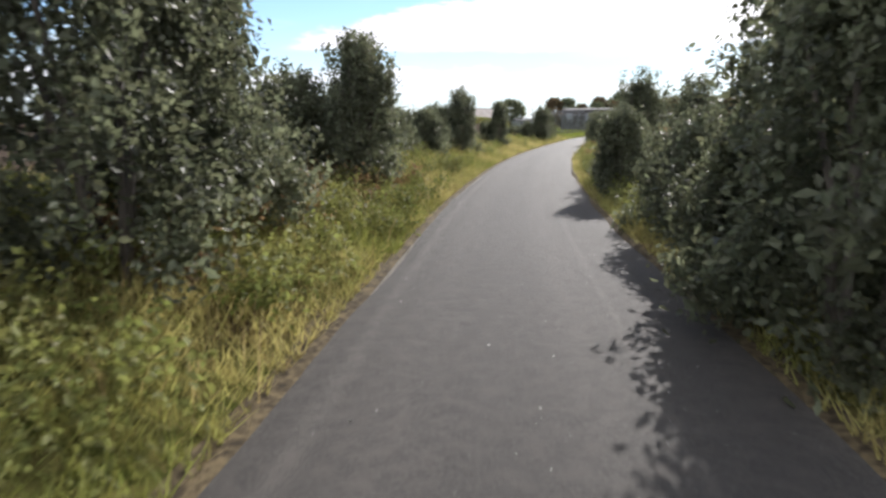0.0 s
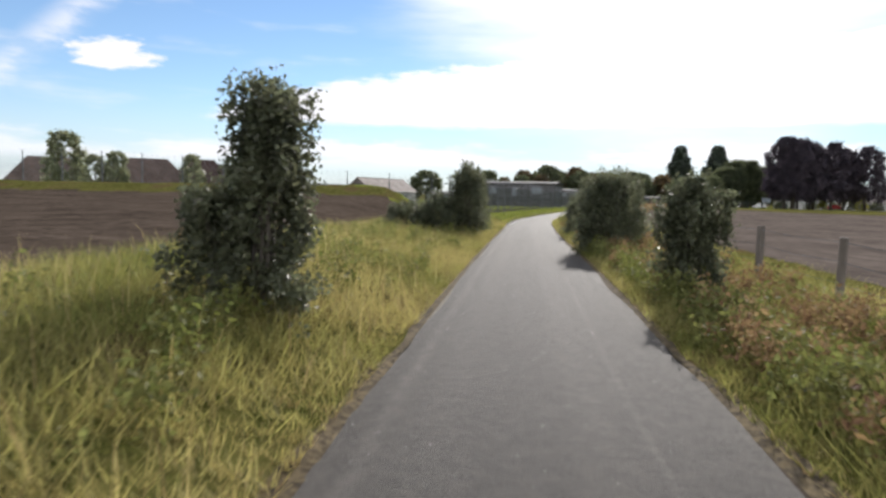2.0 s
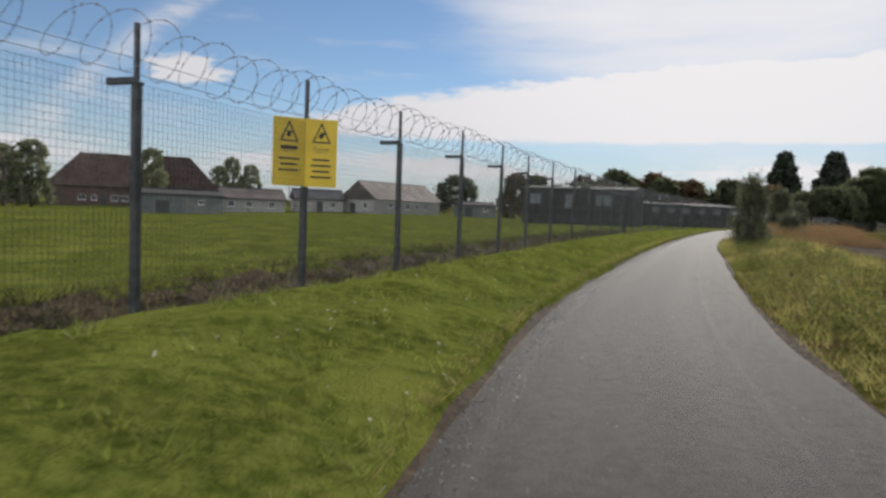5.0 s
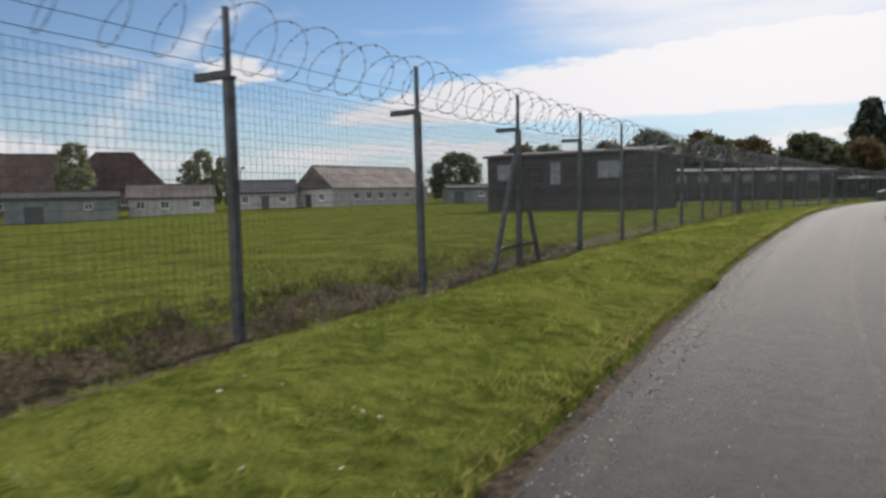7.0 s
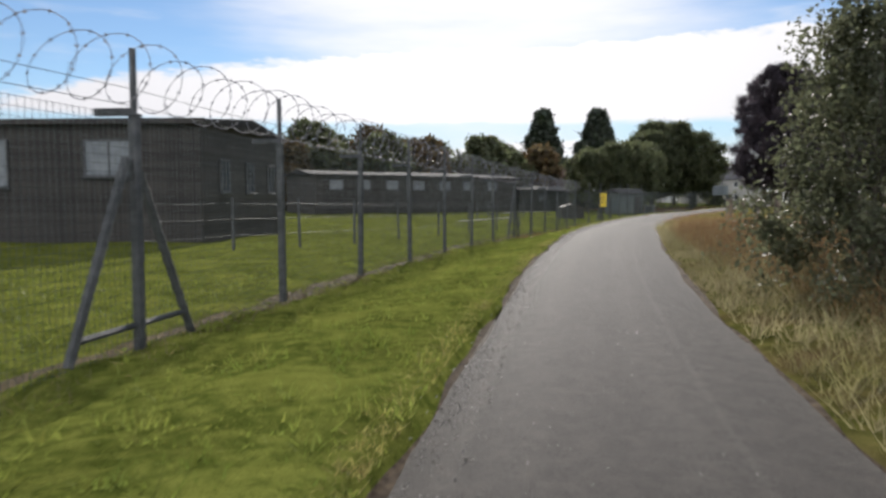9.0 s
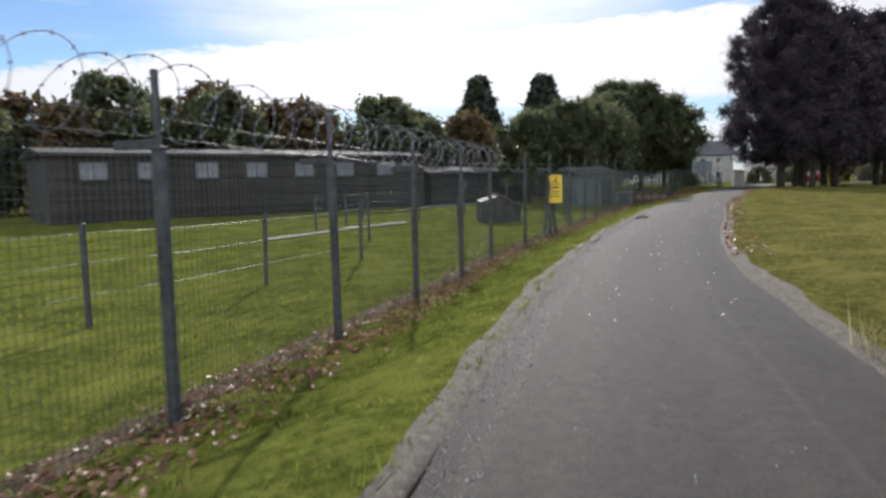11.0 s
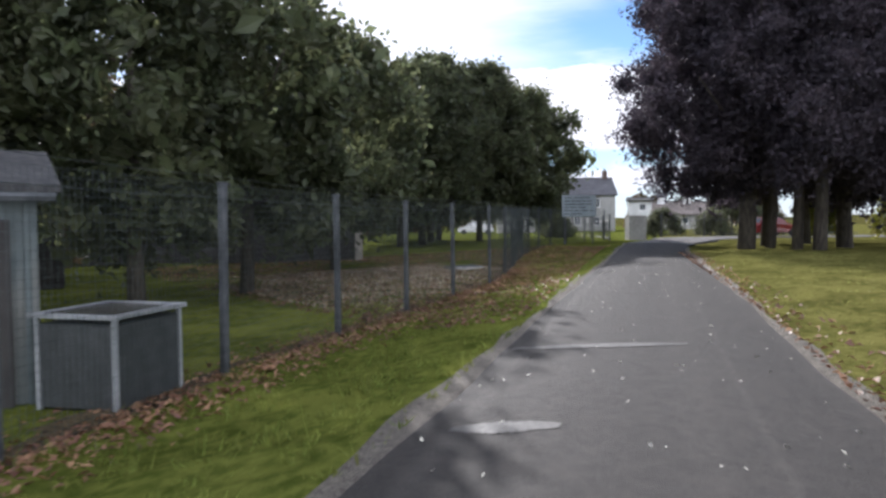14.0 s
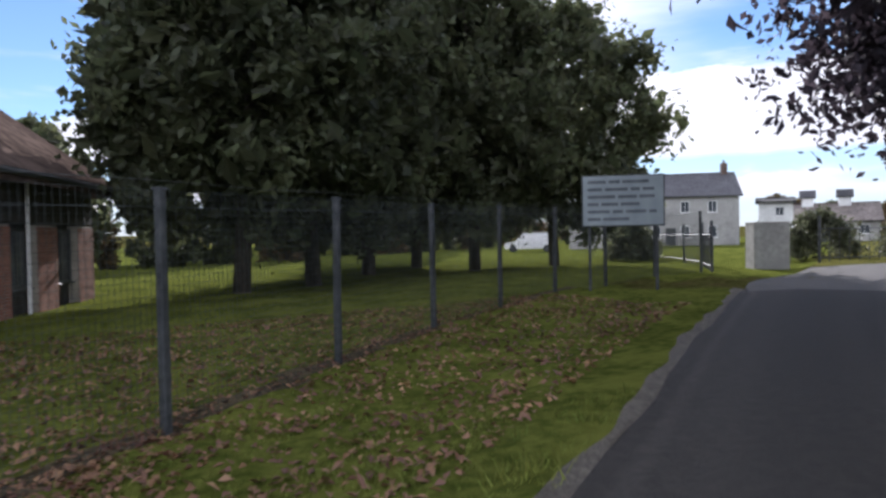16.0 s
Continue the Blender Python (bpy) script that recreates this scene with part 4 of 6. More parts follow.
HAW = "dark green hawthorn hedge bush on the grass bank"
HAW2 = "dark hedge bush overhanging the lane's grassy edge"
for k, (t, d, h, s, n, lab, st) in enumerate([
        (0.38, 2.85, 2.8, 0.95, 13000, HAW, 1.2), (0.2, 3.9, 2.8, 1.1, 9000, HAW, 1.3), (0.5, 3.7, 2.5, 1.0, 9000, HAW, 1.2), (0.8, 2.5, 2.4, 0.78, 11000, HAW, 1.0), (0.72, 3.4, 1.5, 0.95, 9000, HAW, 1.2), (0.92, 3.1, 1.5, 0.8, 6500, HAW, 1.2),
        (1.36, 3.5, 1.1, 0.6, 6500, HAW, 1.3), (1.44, 2.9, 1.25, 0.55, 7000, HAW, 1.2), (1.77, 2.6, 2.2, 0.7, 9500, HAW, 1.0), (1.74, 3.2, 1.5, 0.75, 9000, HAW, 1.2), (1.0, 3.5, 1.1, 0.75, 6500, HAW, 1.9), (1.22, 3.5, 1.15, 0.75, 6500, HAW, 1.9), (1.52, 3.1, 1.2, 0.7, 6500, HAW, 1.8), (2.44, 2.35, 2.15, 0.5, 9000, HAW, 1.1), (2.46, 2.95, 1.1, 0.5, 4000, HAW, 1.2),
        (3.62, 1.9, 2.35, 0.75, 11000, HAW, 1.1), (3.55, 2.8, 1.2, 0.8, 8000, HAW, 1.3), (3.5, 3.7, 0.9, 0.8, 6000, HAW, 1.5), (3.95, 2.1, 2.5, 0.75, 7500, HAW, 1.2), (4.4, 2.6, 2.0, 0.8, 9000, HAW, 1.3),
        (0.3, 2.75, 2.9, 0.95, 10000, HAW, 1.2), (0.4, -2.2, 1.4, 0.6, 7000, HAW2, 1.5),
        (0.36, -2.6, 3.3, 1.0, 13000, HAW2, 1.3), (0.28, -2.15, 2.8, 0.85, 10000, HAW2, 1.2), (1.0, -2.4, 1.7, 0.65, 7000, HAW2, 1.3), (0.62, -2.5, 1.5, 0.75, 9000, HAW2, 1.7), (1.12, -2.9, 1.5, 0.7, 8000, HAW2, 1.6), (0.9, -3.5, 2.3, 0.7, 7500, HAW2, 1.2), (0.6, -3.8, 2.6, 0.9, 5000, HAW2, 1.3), (1.37, -3.35, 2.75, 1.0, 14000, HAW2, 1.05), (2.68, -2.65, 1.6, 0.55, 7000, HAW2, 1.0),
        (3.32, -2.55, 2.1, 1.05, 15000, HAW2, 1.15), (3.62, -3.4, 2.25, 0.9, 6000, HAW2, 1.2), (3.95, -2.4, 1.3, 0.5, 5000, HAW2, 1.0), (4.4, -3.4, 1.9, 0.9, 7500, HAW2, 1.5), (4.9, -3.3, 1.6, 0.8, 6000, HAW2, 1.5),
        (7.1, -2.7, 3.0, 0.85, 7000, HAW2, 1.1), (7.45, -2.8, 2.8, 0.85, 6000, HAW2, 1.2), (9.68, -3.6, 3.5, 1.3, 17000, HAW2, 1.1), (9.45, -5.2, 2.4, 1.0, 6500, HAW2, 1.4), (8.4, -5.0, 1.5, 0.9, 4500, HAW2, 1.6)]):
    bush(t, d, h, s, n, 100 + k, lab, stretch=st)

# copper beeches on the lawn
BEECH = "dark copper beech with low sweeping boughs on the lawn"
for k, (x, y, h, s, n, size, trunk) in enumerate([
        (102.7, 105.2, 18.8, 5.6, 170000, 0.06, 0.33), (104.6, 105.0, 18.0, 4.2, 30000, 0.085, 0.2), (103.9, 103.5, 17.0, 4.4, 34000, 0.08, 0.2), (103.4, 102.4, 16.0, 4.3, 34000, 0.08, 0.24), (107.6, 106.4, 18.6, 5.4, 22000, 0.13, 0.3),
        (108.6, 103.2, 17.2, 5.4, 15000, 0.16, 0.3), (112.5, 106.6, 17.0, 5.0, 14000, 0.16, 0.3), (114.0, 102.0, 17.5, 5.0, 14000, 0.16, 0.3), (119.5, 104.0, 16.0, 5.0, 12000, 0.17, 0.3), (122.5, 100.0, 16.5, 5.0, 12000, 0.17, 0.3)]):
    tree("copper_beech", pose(x, y, land(x, y), 0, 0, 40 * k), h, s, 3.3 if k == 0 else 2.9, n, size, leaf_beech, BEECH, 300 + k, "tower" if k < 6 else "dome", trunk, 190 if k == 0 else 110, group="copper beeches", rise=-0.15, bunch=8, core=0.5 if k == 0 else 0.3)

# sycamores beyond the fence at the lane's end
SYC = "broad sycamore standing in its own shade behind the fence"
for k, (x, y, h, s) in enumerate([(98.2, 125.4, 11.4, 4.3), (100.9, 126.6, 11.8, 4.0), (104.5, 130.2, 13.9, 5.2), (109.2, 135.0, 14.6, 5.2), (110.2, 130.9, 14.1, 5.2), (114.9, 130.8, 12.6, 5.6)]):
    tree("sycamore", pose(x, y, land(x, y), 0, 0, 50 * k), h, s, 2.2, 24000, 0.15, leaf_green, SYC, 330 + k, "dome" if h > 13 else "round", 0.24, 110, group="sycamores", bunch=6, core=0.2)
for k, (x, y, h, s) in enumerate([(73.6, 107.8, 7.2, 2.6), (77.4, 107.0, 8.2, 3.0), (80.6, 108.4, 8.4, 3.3), (86.2, 113.2, 8.8, 3.6)]):
    tree("lime_tree", pose(x, y, land(x, y), 0, 0, 70 * k), h, s, 1.7, 15000, 0.12, leaf_green, "leafy lime tree with sunlit gaps beside the sheds", 350 + k, "round", 0.17, 80, group="lime trees", bunch=6, core=0.1)

# distant trees: a few kinds, repeated at other sizes
FAR = "distant broadleaf tree in hazy dark leaf"
far_a = tree("broadleaf_tree", pose(44, 124, 0), 10.5, 4.2, 1.2, 4600, 0.3, leaf_green, FAR, 400, "round", 0.25, 44, group="tree belt")
far_b = tree("broadleaf_tree", pose(52, 124, 0), 10.0, 3.8, 1.0, 4600, 0.3, leaf_autumn, "distant broadleaf tree turning brown", 401, "dome", 0.25, 40, group="tree belt")
far_c = tree("conifer", pose(114, 178, 0), 21.5, 8.2, 2.0, 15000, 0.42, leaf_conifer, "tall distant conifer with ragged boughs", 402, "cone", 0.35, 80, group="conifers", core=0.2)
copy_thing(far_c, pose(125, 171, 0, 0, 0, 110))
rng0 = np.random.default_rng(9)
belt = [(41, 121), (52, 120), (60, 124), (67, 122), (73, 128), (92, 142), (38, 127), (48, 127), (57, 123), (63, 129), (70, 127), (76, 133), (80, 128), (66, 136), (34, 133), (29, 130), (44, 131), (54, 131), (61, 133), (72, 123), (78, 124), (36, 122), (24, 128)]
for k, (x, y) in enumerate(belt):
    copy_thing(far_a if k % 2 else far_b, pose(x, y, land(x, y) - 0.1, 0, 0, 360 * rng0.random()) @ Matrix.Scale((0.72 if x < 50 else 0.7) + 0.24 * rng0.random(), 4))
# round tree behind the houses, poplars by the brown roofs, woods beyond the right-hand field
copy_thing(far_a, pose(14.5, 152, land(14.5, 152), 0, 0, 10) @ Matrix.Diagonal((1.2, 1.2, 0.9, 1)))
far_w = tree("willow", pose(-50.5, 133, land(-50.5, 133)), 11.8, 2.9, 0.8, 7000, 0.2, leaf_willow, "tall pale grey-green willow beside the brown-roofed houses", 404, "tower", 0.22, 60, group="willows")
for x, y, w, h, a in [(-62.5, 110, 1.0, 0.95, 120), (-67, 110, 1.0, 0.88, 20), (-68, 95, 1.35, 1.2, 200), (-44.6, 178, 0.95, 1.1, 30), (-39.8, 178, 0.95, 0.95, 160), (-48.5, 180, 0.95, 0.9, 260)]:
    copy_thing(far_w, pose(x, y, land(x, y), 0, 0, a) @ Matrix.Diagonal((w, w, h, 1)))
for k in range(11):                                                # low trees behind the sycamores
    x, y = 95 + 4.3 * k + rng0.normal() * 0.8, 147 + 2.6 * k + rng0.normal() * 1.5
    copy_thing((far_a, far_b)[k % 3 == 0], pose(x, y, land(x, y) - 0.4, 0, 0, 360 * rng0.random()) @ Matrix.Scale(0.42 + 0.14 * rng0.random(), 4))
for k in range(7, 26):
    x = 92 + 3.4 * k + rng0.normal() * 3
    y = 96 - 4.5 * k + rng0.normal() * 4
    copy_thing((far_a, far_b)[k % 2], pose(x, y, land(x, y) - 0.1, 0, 0, 360 * rng0.random()) @ Matrix.Scale(1.0 + 0.4 * rng0.random(), 4))
for k in range(22):
    x, y = 125 + 8 * k + rng0.normal() * 4, 225 - 2.2 * k + rng0.normal() * 5
    copy_thing((far_b, far_a)[k % 2], pose(x, y, land(x, y) - 0.1, 0, 0, 360 * rng0.random()) @ Matrix.Scale(0.6 + 0.25 * rng0.random(), 4))


# ---- grass ----
def blades(name, t, d, height, width, mat, rng, label, lean=0.5, flat=False, tuft=0):
    """Grass beside the lane, for arrays of places given along and across it: one bent blade each."""
    i = np.clip(np.searchsorted(FT, t), 0, len(FT) - 1)
    x, y = FL[i, 0] + FN[i, 0] * d, FL[i, 1] + FN[i, 1] * d
    if tuft:                                                       # blades gather round tufts, some tall, some low
        m = len(t) // tuft
        k = rng.integers(0, m, len(t))
        k = np.where(rng.random(len(t)) < 0.25, np.arange(len(t)), k)
        x, y = x[k] + rng.normal(size=len(t)) * 0.055, y[k] + rng.normal(size=len(t)) * 0.055
        height = height[k] * (0.6 + 0.6 * rng.random(len(t)))
    else:
        x, y = x + rng.normal(size=len(t)) * 0.03, y + rng.normal(size=len(t)) * 0.25
    t, d = lane_coords(x, y)
    keep = np.where(d > 0, d > np.interp(t, FT, FL[:, 3]) + 0.1, -d > np.interp(t, FT, FL[:, 4]) + 0.08)
    x, y, t, d, height, width = (a[keep] for a in (x, y, t, d, height, width))
    z = land_td(t, d) + verge_lift(t, d) - 0.02
    n = len(x)
    w = rng.random(n) * 2 * math.pi
    side = np.stack([np.cos(w), np.sin(w), 0 * w], 1) * width[:, None] / 2
    v = rng.random(n) * 2 * math.pi
    bend = np.stack([np.cos(v), np.sin(v), 0 * v], 1) * (height * lean * (0.2 + rng.random(n)))[:, None]
    base = np.stack([x, y, z], 1)
    up = np.stack([0 * x, 0 * x, height], 1)
    mid, tip = base + up * 0.6 + bend * 0.35, base + up * 0.97 + bend
    if flat:                                                       # short blades are single slivers
        V = np.stack([base - side, base + side, tip], 1).reshape(-1, 3)
        F = np.arange(3 * n).reshape(-1, 3)
    else:
        V = np.stack([base - side, base + side, mid + side * 0.8, mid - side * 0.8, tip], 1).reshape(-1, 3)
        k = np.arange(n)[:, None] * 5
        F = np.concatenate([k + [0, 1, 2], k + [0, 2, 3], k + [3, 2, 4]], 0)
    return tagged(new(name, big_mesh(name, V, F, [mat])), label, "grass", kind="stuff")


rng = np.random.default_rng(5)


def scatter(n, t0, t1, d0, d1, power=1.0):
    return t0 + (t1 - t0) * rng.random(n), d0 + (d1 - d0) * rng.random(n) ** power


def ones(n, lo, hi):
    return lo + (hi - lo) * rng.random(n)


def clumpy(t, d, h):
    """Taller and shorter patches."""
    return h * (0.62 + 0.5 * (0.5 + 0.5 * bumps(t * 9, d * 1.7, 0.8)) + 0.25 * (0.5 + 0.5 * bumps(t * 31, d * 3, 0.7)))


N = 230000
t, d = scatter(N, -0.4, 4.9, 0.95, 6.6, 1.35)
h = clumpy(t, d, ones(N, 0.14, 0.4) * (0.55 + 0.45 * smooth01((d - 1.0) / 1.0)))
blades("tall_grass_left", t, d, h, ones(N, 0.008, 0.016), tall_blade, rng, "tall tangled grass going to seed on the bank", 1.0, True, 12)
N = 2600
t, d = scatter(N, -0.4, 4.9, 1.2, 6.6)
blades("seeding_grass_left", t, d, clumpy(t, d, ones(N, 0.35, 0.65)), ones(N, 0.005, 0.010), straw_blade, rng, "thin straw-coloured seeding stems among the grass", 0.4)
N = 22000
t, d = scatter(N, -0.4, 4.9, 0.98, 1.5, 1.4)
blades("bleached_edge_grass", t, d, ones(N, 0.03, 0.11), ones(N, 0.005, 0.012), straw_blade, rng, "bleached dead grass along the lane's edge", 1.8, True, 9)
N = 9000
t, d = scatter(N, 0.5, 4.9, -1.6, -1.92, 1.4)
blades("bleached_edge_grass_right", t, d, ones(N, 0.03, 0.1), ones(N, 0.005, 0.012), straw_blade, rng, "bleached dead grass beside the worn asphalt", 1.8, True, 9)
for t0, t1, N, name, label in ((-0.4, 5.0, 120000, "tall_grass_right", "tall rough grass beside the lane"), (5.0, 8.3, 36000, "rough_grass_right", "rough tussocky grass on the verge"), (8.3, 11.5, 40000, "bleached_grass_right", "bleached tangled grass along the verge")):
    t, d = scatter(N, t0, t1, -1.4, -5.6, 1.3)
    h = clumpy(t, d, ones(N, 0.14, 0.4) * (0.65 + 0.35 * smooth01((-d - 1.6) / 0.9)))
    blades(name, t, d, h, ones(N, 0.008, 0.016), bleached_blade if t0 > 8 else tall_blade, rng, label, 1.0, True, 12)
N = 56000
t, d = scatter(N, 7.4, 11.4, -2.7, -9.0)
blades("dry_grass_right", t, d, clumpy(t, d, ones(N, 0.3, 0.85)), ones(N, 0.006, 0.013), russet_blade, rng, "dry russet grass filling the paddock edge", 0.8, True, 9)
N = 170000
t, d = scatter(N, 4.75, 16.6, 0.85, 5.0, 1.2)
h = (0.025 + 0.11 * rng.random(N) ** 2.5) * (0.75 + 0.75 * smooth01(bumps(t * 14, d, 2.3) + 0.3)) + 0.03 * (bumps(t * 14, d * 2.2, 0.9) > 0.35)
blades("lawn_grass_left", t, d, h, ones(N, 0.009, 0.02), lawn_blade, rng, "short mown lawn grass with tussocks", 0.9, True, 14)
N = 18000
t, d = scatter(N, 4.8, 10.6, 0.0, 1.0)
d = np.interp(t, FT, FL[:, 3]) + 0.12 + 0.22 * d ** 1.5
blades("verge_fringe", t, d, ones(N, 0.03, 0.1), ones(N, 0.006, 0.012), tall_blade, rng, "longer grass hanging over the cut edge of the verge", 1.5, True, 12)
N = 26000
t, d = scatter(N, 4.75, 14.2, 5.0, 12.0, 1.3)
blades("lawn_grass_inside", t, d, ones(N, 0.06, 0.14), ones(N, 0.014, 0.03), lawn_blade, rng, "longer lawn grass inside the fence", 0.9, True)
N = 16000
t, d = scatter(N, 11.4, 16.6, -1.7, -7.0)
blades("lawn_grass_right", t, d, ones(N, 0.03, 0.07), ones(N, 0.012, 0.024), dry_lawn_blade, rng, "short dry lawn grass under the beeches", 0.9, True)
# dead weeds along the foot of the fence
N = 9000
k = rng.integers(0, len(POSTS) - 12, N)
u = rng.random(N)
fx, fy = POSTS[k, 0] + (POSTS[k + 1, 0] - POSTS[k, 0]) * u, POSTS[k, 1] + (POSTS[k + 1, 1] - POSTS[k, 1]) * u
t, d = lane_coords(fx, fy)
d = d + rng.normal(size=N) * 0.22
blades("dead_weeds", t, d, ones(N, 0.04, 0.2), ones(N, 0.004, 0.009), dead_blade, rng, "dead weeds and cut stalks along the fence foot", 1.2)


# pale cut stalks at the fence foot, daisies and torn leaves on the verge
N = 700
k = rng.integers(2, 22, N)
u = rng.random(N)
fx, fy = POSTS[k, 0] + (POSTS[k + 1, 0] - POSTS[k, 0]) * u, POSTS[k, 1] + (POSTS[k + 1, 1] - POSTS[k, 1]) * u
t, d = lane_coords(fx, fy)
blades("cut_stalks", t, d - 0.25 + rng.normal(size=N) * 0.22, ones(N, 0.03, 0.09), ones(N, 0.006, 0.012), straw_blade, rng, "pale cut stalks lying along the fence foot", 3.5)
N = 14000
k = rng.integers(0, 13, N)
u = rng.random(N)
fx, fy = POSTS[k, 0] + (POSTS[k + 1, 0] - POSTS[k, 0]) * u, POSTS[k, 1] + (POSTS[k + 1, 1] - POSTS[k, 1]) * u
t, d = lane_coords(fx, fy)
blades("dark_weeds", t, d + 0.55 + rng.normal(size=N) * 0.4, ones(N, 0.08, 0.3), ones(N, 0.006, 0.014), dark_blade, rng, "dark withered weeds just inside the fence", 0.8, True, 10)


def weeds(name, t0, t1, d0, d1, n, leaves, label, mat=None):
    """Low leafy weeds in loose clumps."""
    t, d = scatter(n, t0, t1, d0, d1)
    i = np.clip(np.searchsorted(FT, t), 0, len(FT) - 1)
    x, y = FL[i, 0] + FN[i, 0] * d, FL[i, 1] + FN[i, 1] * d
    z = land_td(t, d) + verge_lift(t, d)
    r = ones(n, 0.12, 0.3)
    me = leaf_cloud(name, np.stack([x, y, z + r * 0.8, r], 1), leaves, 0.03, mat or leaf_weed, rng, 10, 0.6)
    return tagged(new(name, me), label, "weeds", kind="stuff")


weeds("weeds_left", -0.3, 1.3, 1.35, 5.0, 620, 52000, "leafy green weeds growing through the bank grass")
weeds("weeds_bank", 1.3, 4.8, 1.4, 5.0, 420, 26000, "scattered leafy weeds on the grass bank")
weeds("weed_bank_right", 0.7, 3.4, -2.05, -2.8, 440, 32000, "leafy weeds crowding the lane edge")
weeds("weeds_right", -0.3, 8.0, -2.0, -4.6, 560, 36000, "leafy weeds growing in the right-hand verge")
weeds("withered_weeds", 1.8, 4.6, -2.1, -4.2, 420, 34000, "brown withered weeds in the right-hand verge", russet_blade)
weeds("russet_weeds", 0.3, 0.95, 1.9, 3.4, 60, 6000, "russet withered weeds on the grass bank", russet_blade)


def litter(name, x, y, size, mat, label):
    """Fallen leaves lying on the ground."""
    n = len(x)
    t, d = lane_coords(x, y)
    le, re = (np.interp(t, FT, FL[:, k]) for k in (3, 4))
    on_road = (d < le) & (-d < re)
    zr = np.interp(t, FT, FL[:, 2]) + 0.005 + 0.03 * (1 - (2 * (le - d) / (le + re) - 1) ** 2)
    z = np.where(on_road, zr, land_td(t, d) + verge_lift(t, d) + 0.02)
    p = np.stack([x, y, z], 1)
    w = rng.random(n) * 6.28
    a = np.stack([np.cos(w), np.sin(w), rng.normal(size=n) * 0.35], 1) * (size * (0.6 + 0.8 * rng.random(n)))[:, None]
    b = np.stack([-np.sin(w), np.cos(w), rng.normal(size=n) * 0.35], 1) * (size * 0.6 * (0.6 + 0.8 * rng.random(n)))[:, None]
    up = np.stack([0 * x, 0 * x, 0 * x + size * 0.4], 1)
    V = np.stack([p - a, p + b + up, p + a, p - b + up], 1).reshape(-1, 3)
    k = np.arange(n)[:, None] * 4
    return tagged(new(name, big_mesh(name, V, np.concatenate([k + [0, 1, 2], k + [0, 2, 3]], 0), [mat])), label, "leaves", kind="stuff")


N = 14000
k = rng.integers(len(POSTS) - 30, len(POSTS) - 8, N)
u = rng.random(N)
fx, fy = POSTS[k, 0] + (POSTS[k + 1, 0] - POSTS[k, 0]) * u, POSTS[k, 1] + (POSTS[k + 1, 1] - POSTS[k, 1]) * u
litter("leaf_drift_fence", fx + rng.normal(size=N) * 0.34 + 0.12, fy + rng.normal(size=N) * 0.34 - 0.15, 0.042, litter_m, "drift of brown fallen leaves along the fence foot")
N = 30000
lx, ly = 80 + 25 * rng.random(N), 98 + 21 * rng.random(N)
far_enough = lane_coords(lx, ly)[1] > 1.8
litter("leaf_scatter_lawn", lx[far_enough], ly[far_enough], 0.047, litter_m, "brown fallen leaves scattered over the lawn")
N = 9000
lx, ly = 80.5 + 11 * rng.random(N), 103.5 + 9.5 * rng.random(N) ** 0.8
inside = lane_coords(lx, ly)[1] > 4.6
litter("leaf_carpet_inside", lx[inside], ly[inside], 0.05, dry_leaf, "thick carpet of dry pale leaves inside the fence")
N = 1500
t = 12.0 + 4.6 * rng.random(N)
d = -1.7 - 0.75 * rng.random(N) ** 2
i = np.clip(np.searchsorted(FT, t), 0, len(FT) - 1)
litter("leaf_drift_kerb", FL[i, 0] + FN[i, 0] * d, FL[i, 1] + FN[i, 1] * d, 0.045, litter_m, "brown leaves gathered along the lane's edge")
N = 480
t, d = 11.5 + 4.8 * rng.random(N), -1.5 + 3.2 * rng.random(N)
i = np.clip(np.searchsorted(FT, t), 0, len(FT) - 1)
litter("leaf_scatter_lane", FL[i, 0] + FN[i, 0] * d, FL[i, 1] + FN[i, 1] * d, 0.02, pale_leaf, "single pale leaves lying on the asphalt")

N = 260
t, d = scatter(N, 5.2, 7.2, 1.4, 3.6)
i = np.clip(np.searchsorted(FT, t), 0, len(FT) - 1)
litter("torn_leaves", FL[i, 0] + FN[i, 0] * d, FL[i, 1] + FN[i, 1] * d, 0.018, pale_leaf, "pale torn leaves and daisies on the mown verge")

# loose grit along the cut edge of the verge, and single chips on the carriageway
N = 9000
t = 4.9 + 8.1 * rng.random(N)
d = np.interp(t, FT, FL[:, 3]) - 0.34 * rng.random(N) ** 1.6
litter("loose_grit", *(np.interp(t, FT, FL[:, j]) + np.interp(t, FT, FN[:, j]) * d for j in (0, 1)), 0.011, grit_m, "loose pale grit and stone chips along the lane edge")
N = 5000
t = -0.2 + 13 * rng.random(N)
d = -1.5 + 2.6 * rng.random(N)
litter("stone_chips", *(np.interp(t, FT, FL[:, j]) + np.interp(t, FT, FN[:, j]) * d for j in (0, 1)), 0.007, grit_m, "single pale stone chips lying on the carriageway")

# puddle at the lane's edge
def road_z(x, y):
    """Height of the carriageway at a place."""
    t, d = lane_coords(x, y)
    z, le, re = (np.interp(t, FT, FL[:, k]) for k in (2, 3, 4))
    u = np.clip((le - d) / (le + re), 0, 1)
    return float((z + 0.03 * (1 - (2 * u - 1) ** 2) + 0.004 * bumps(np.asarray(x), np.asarray(y), 1.1))[0])


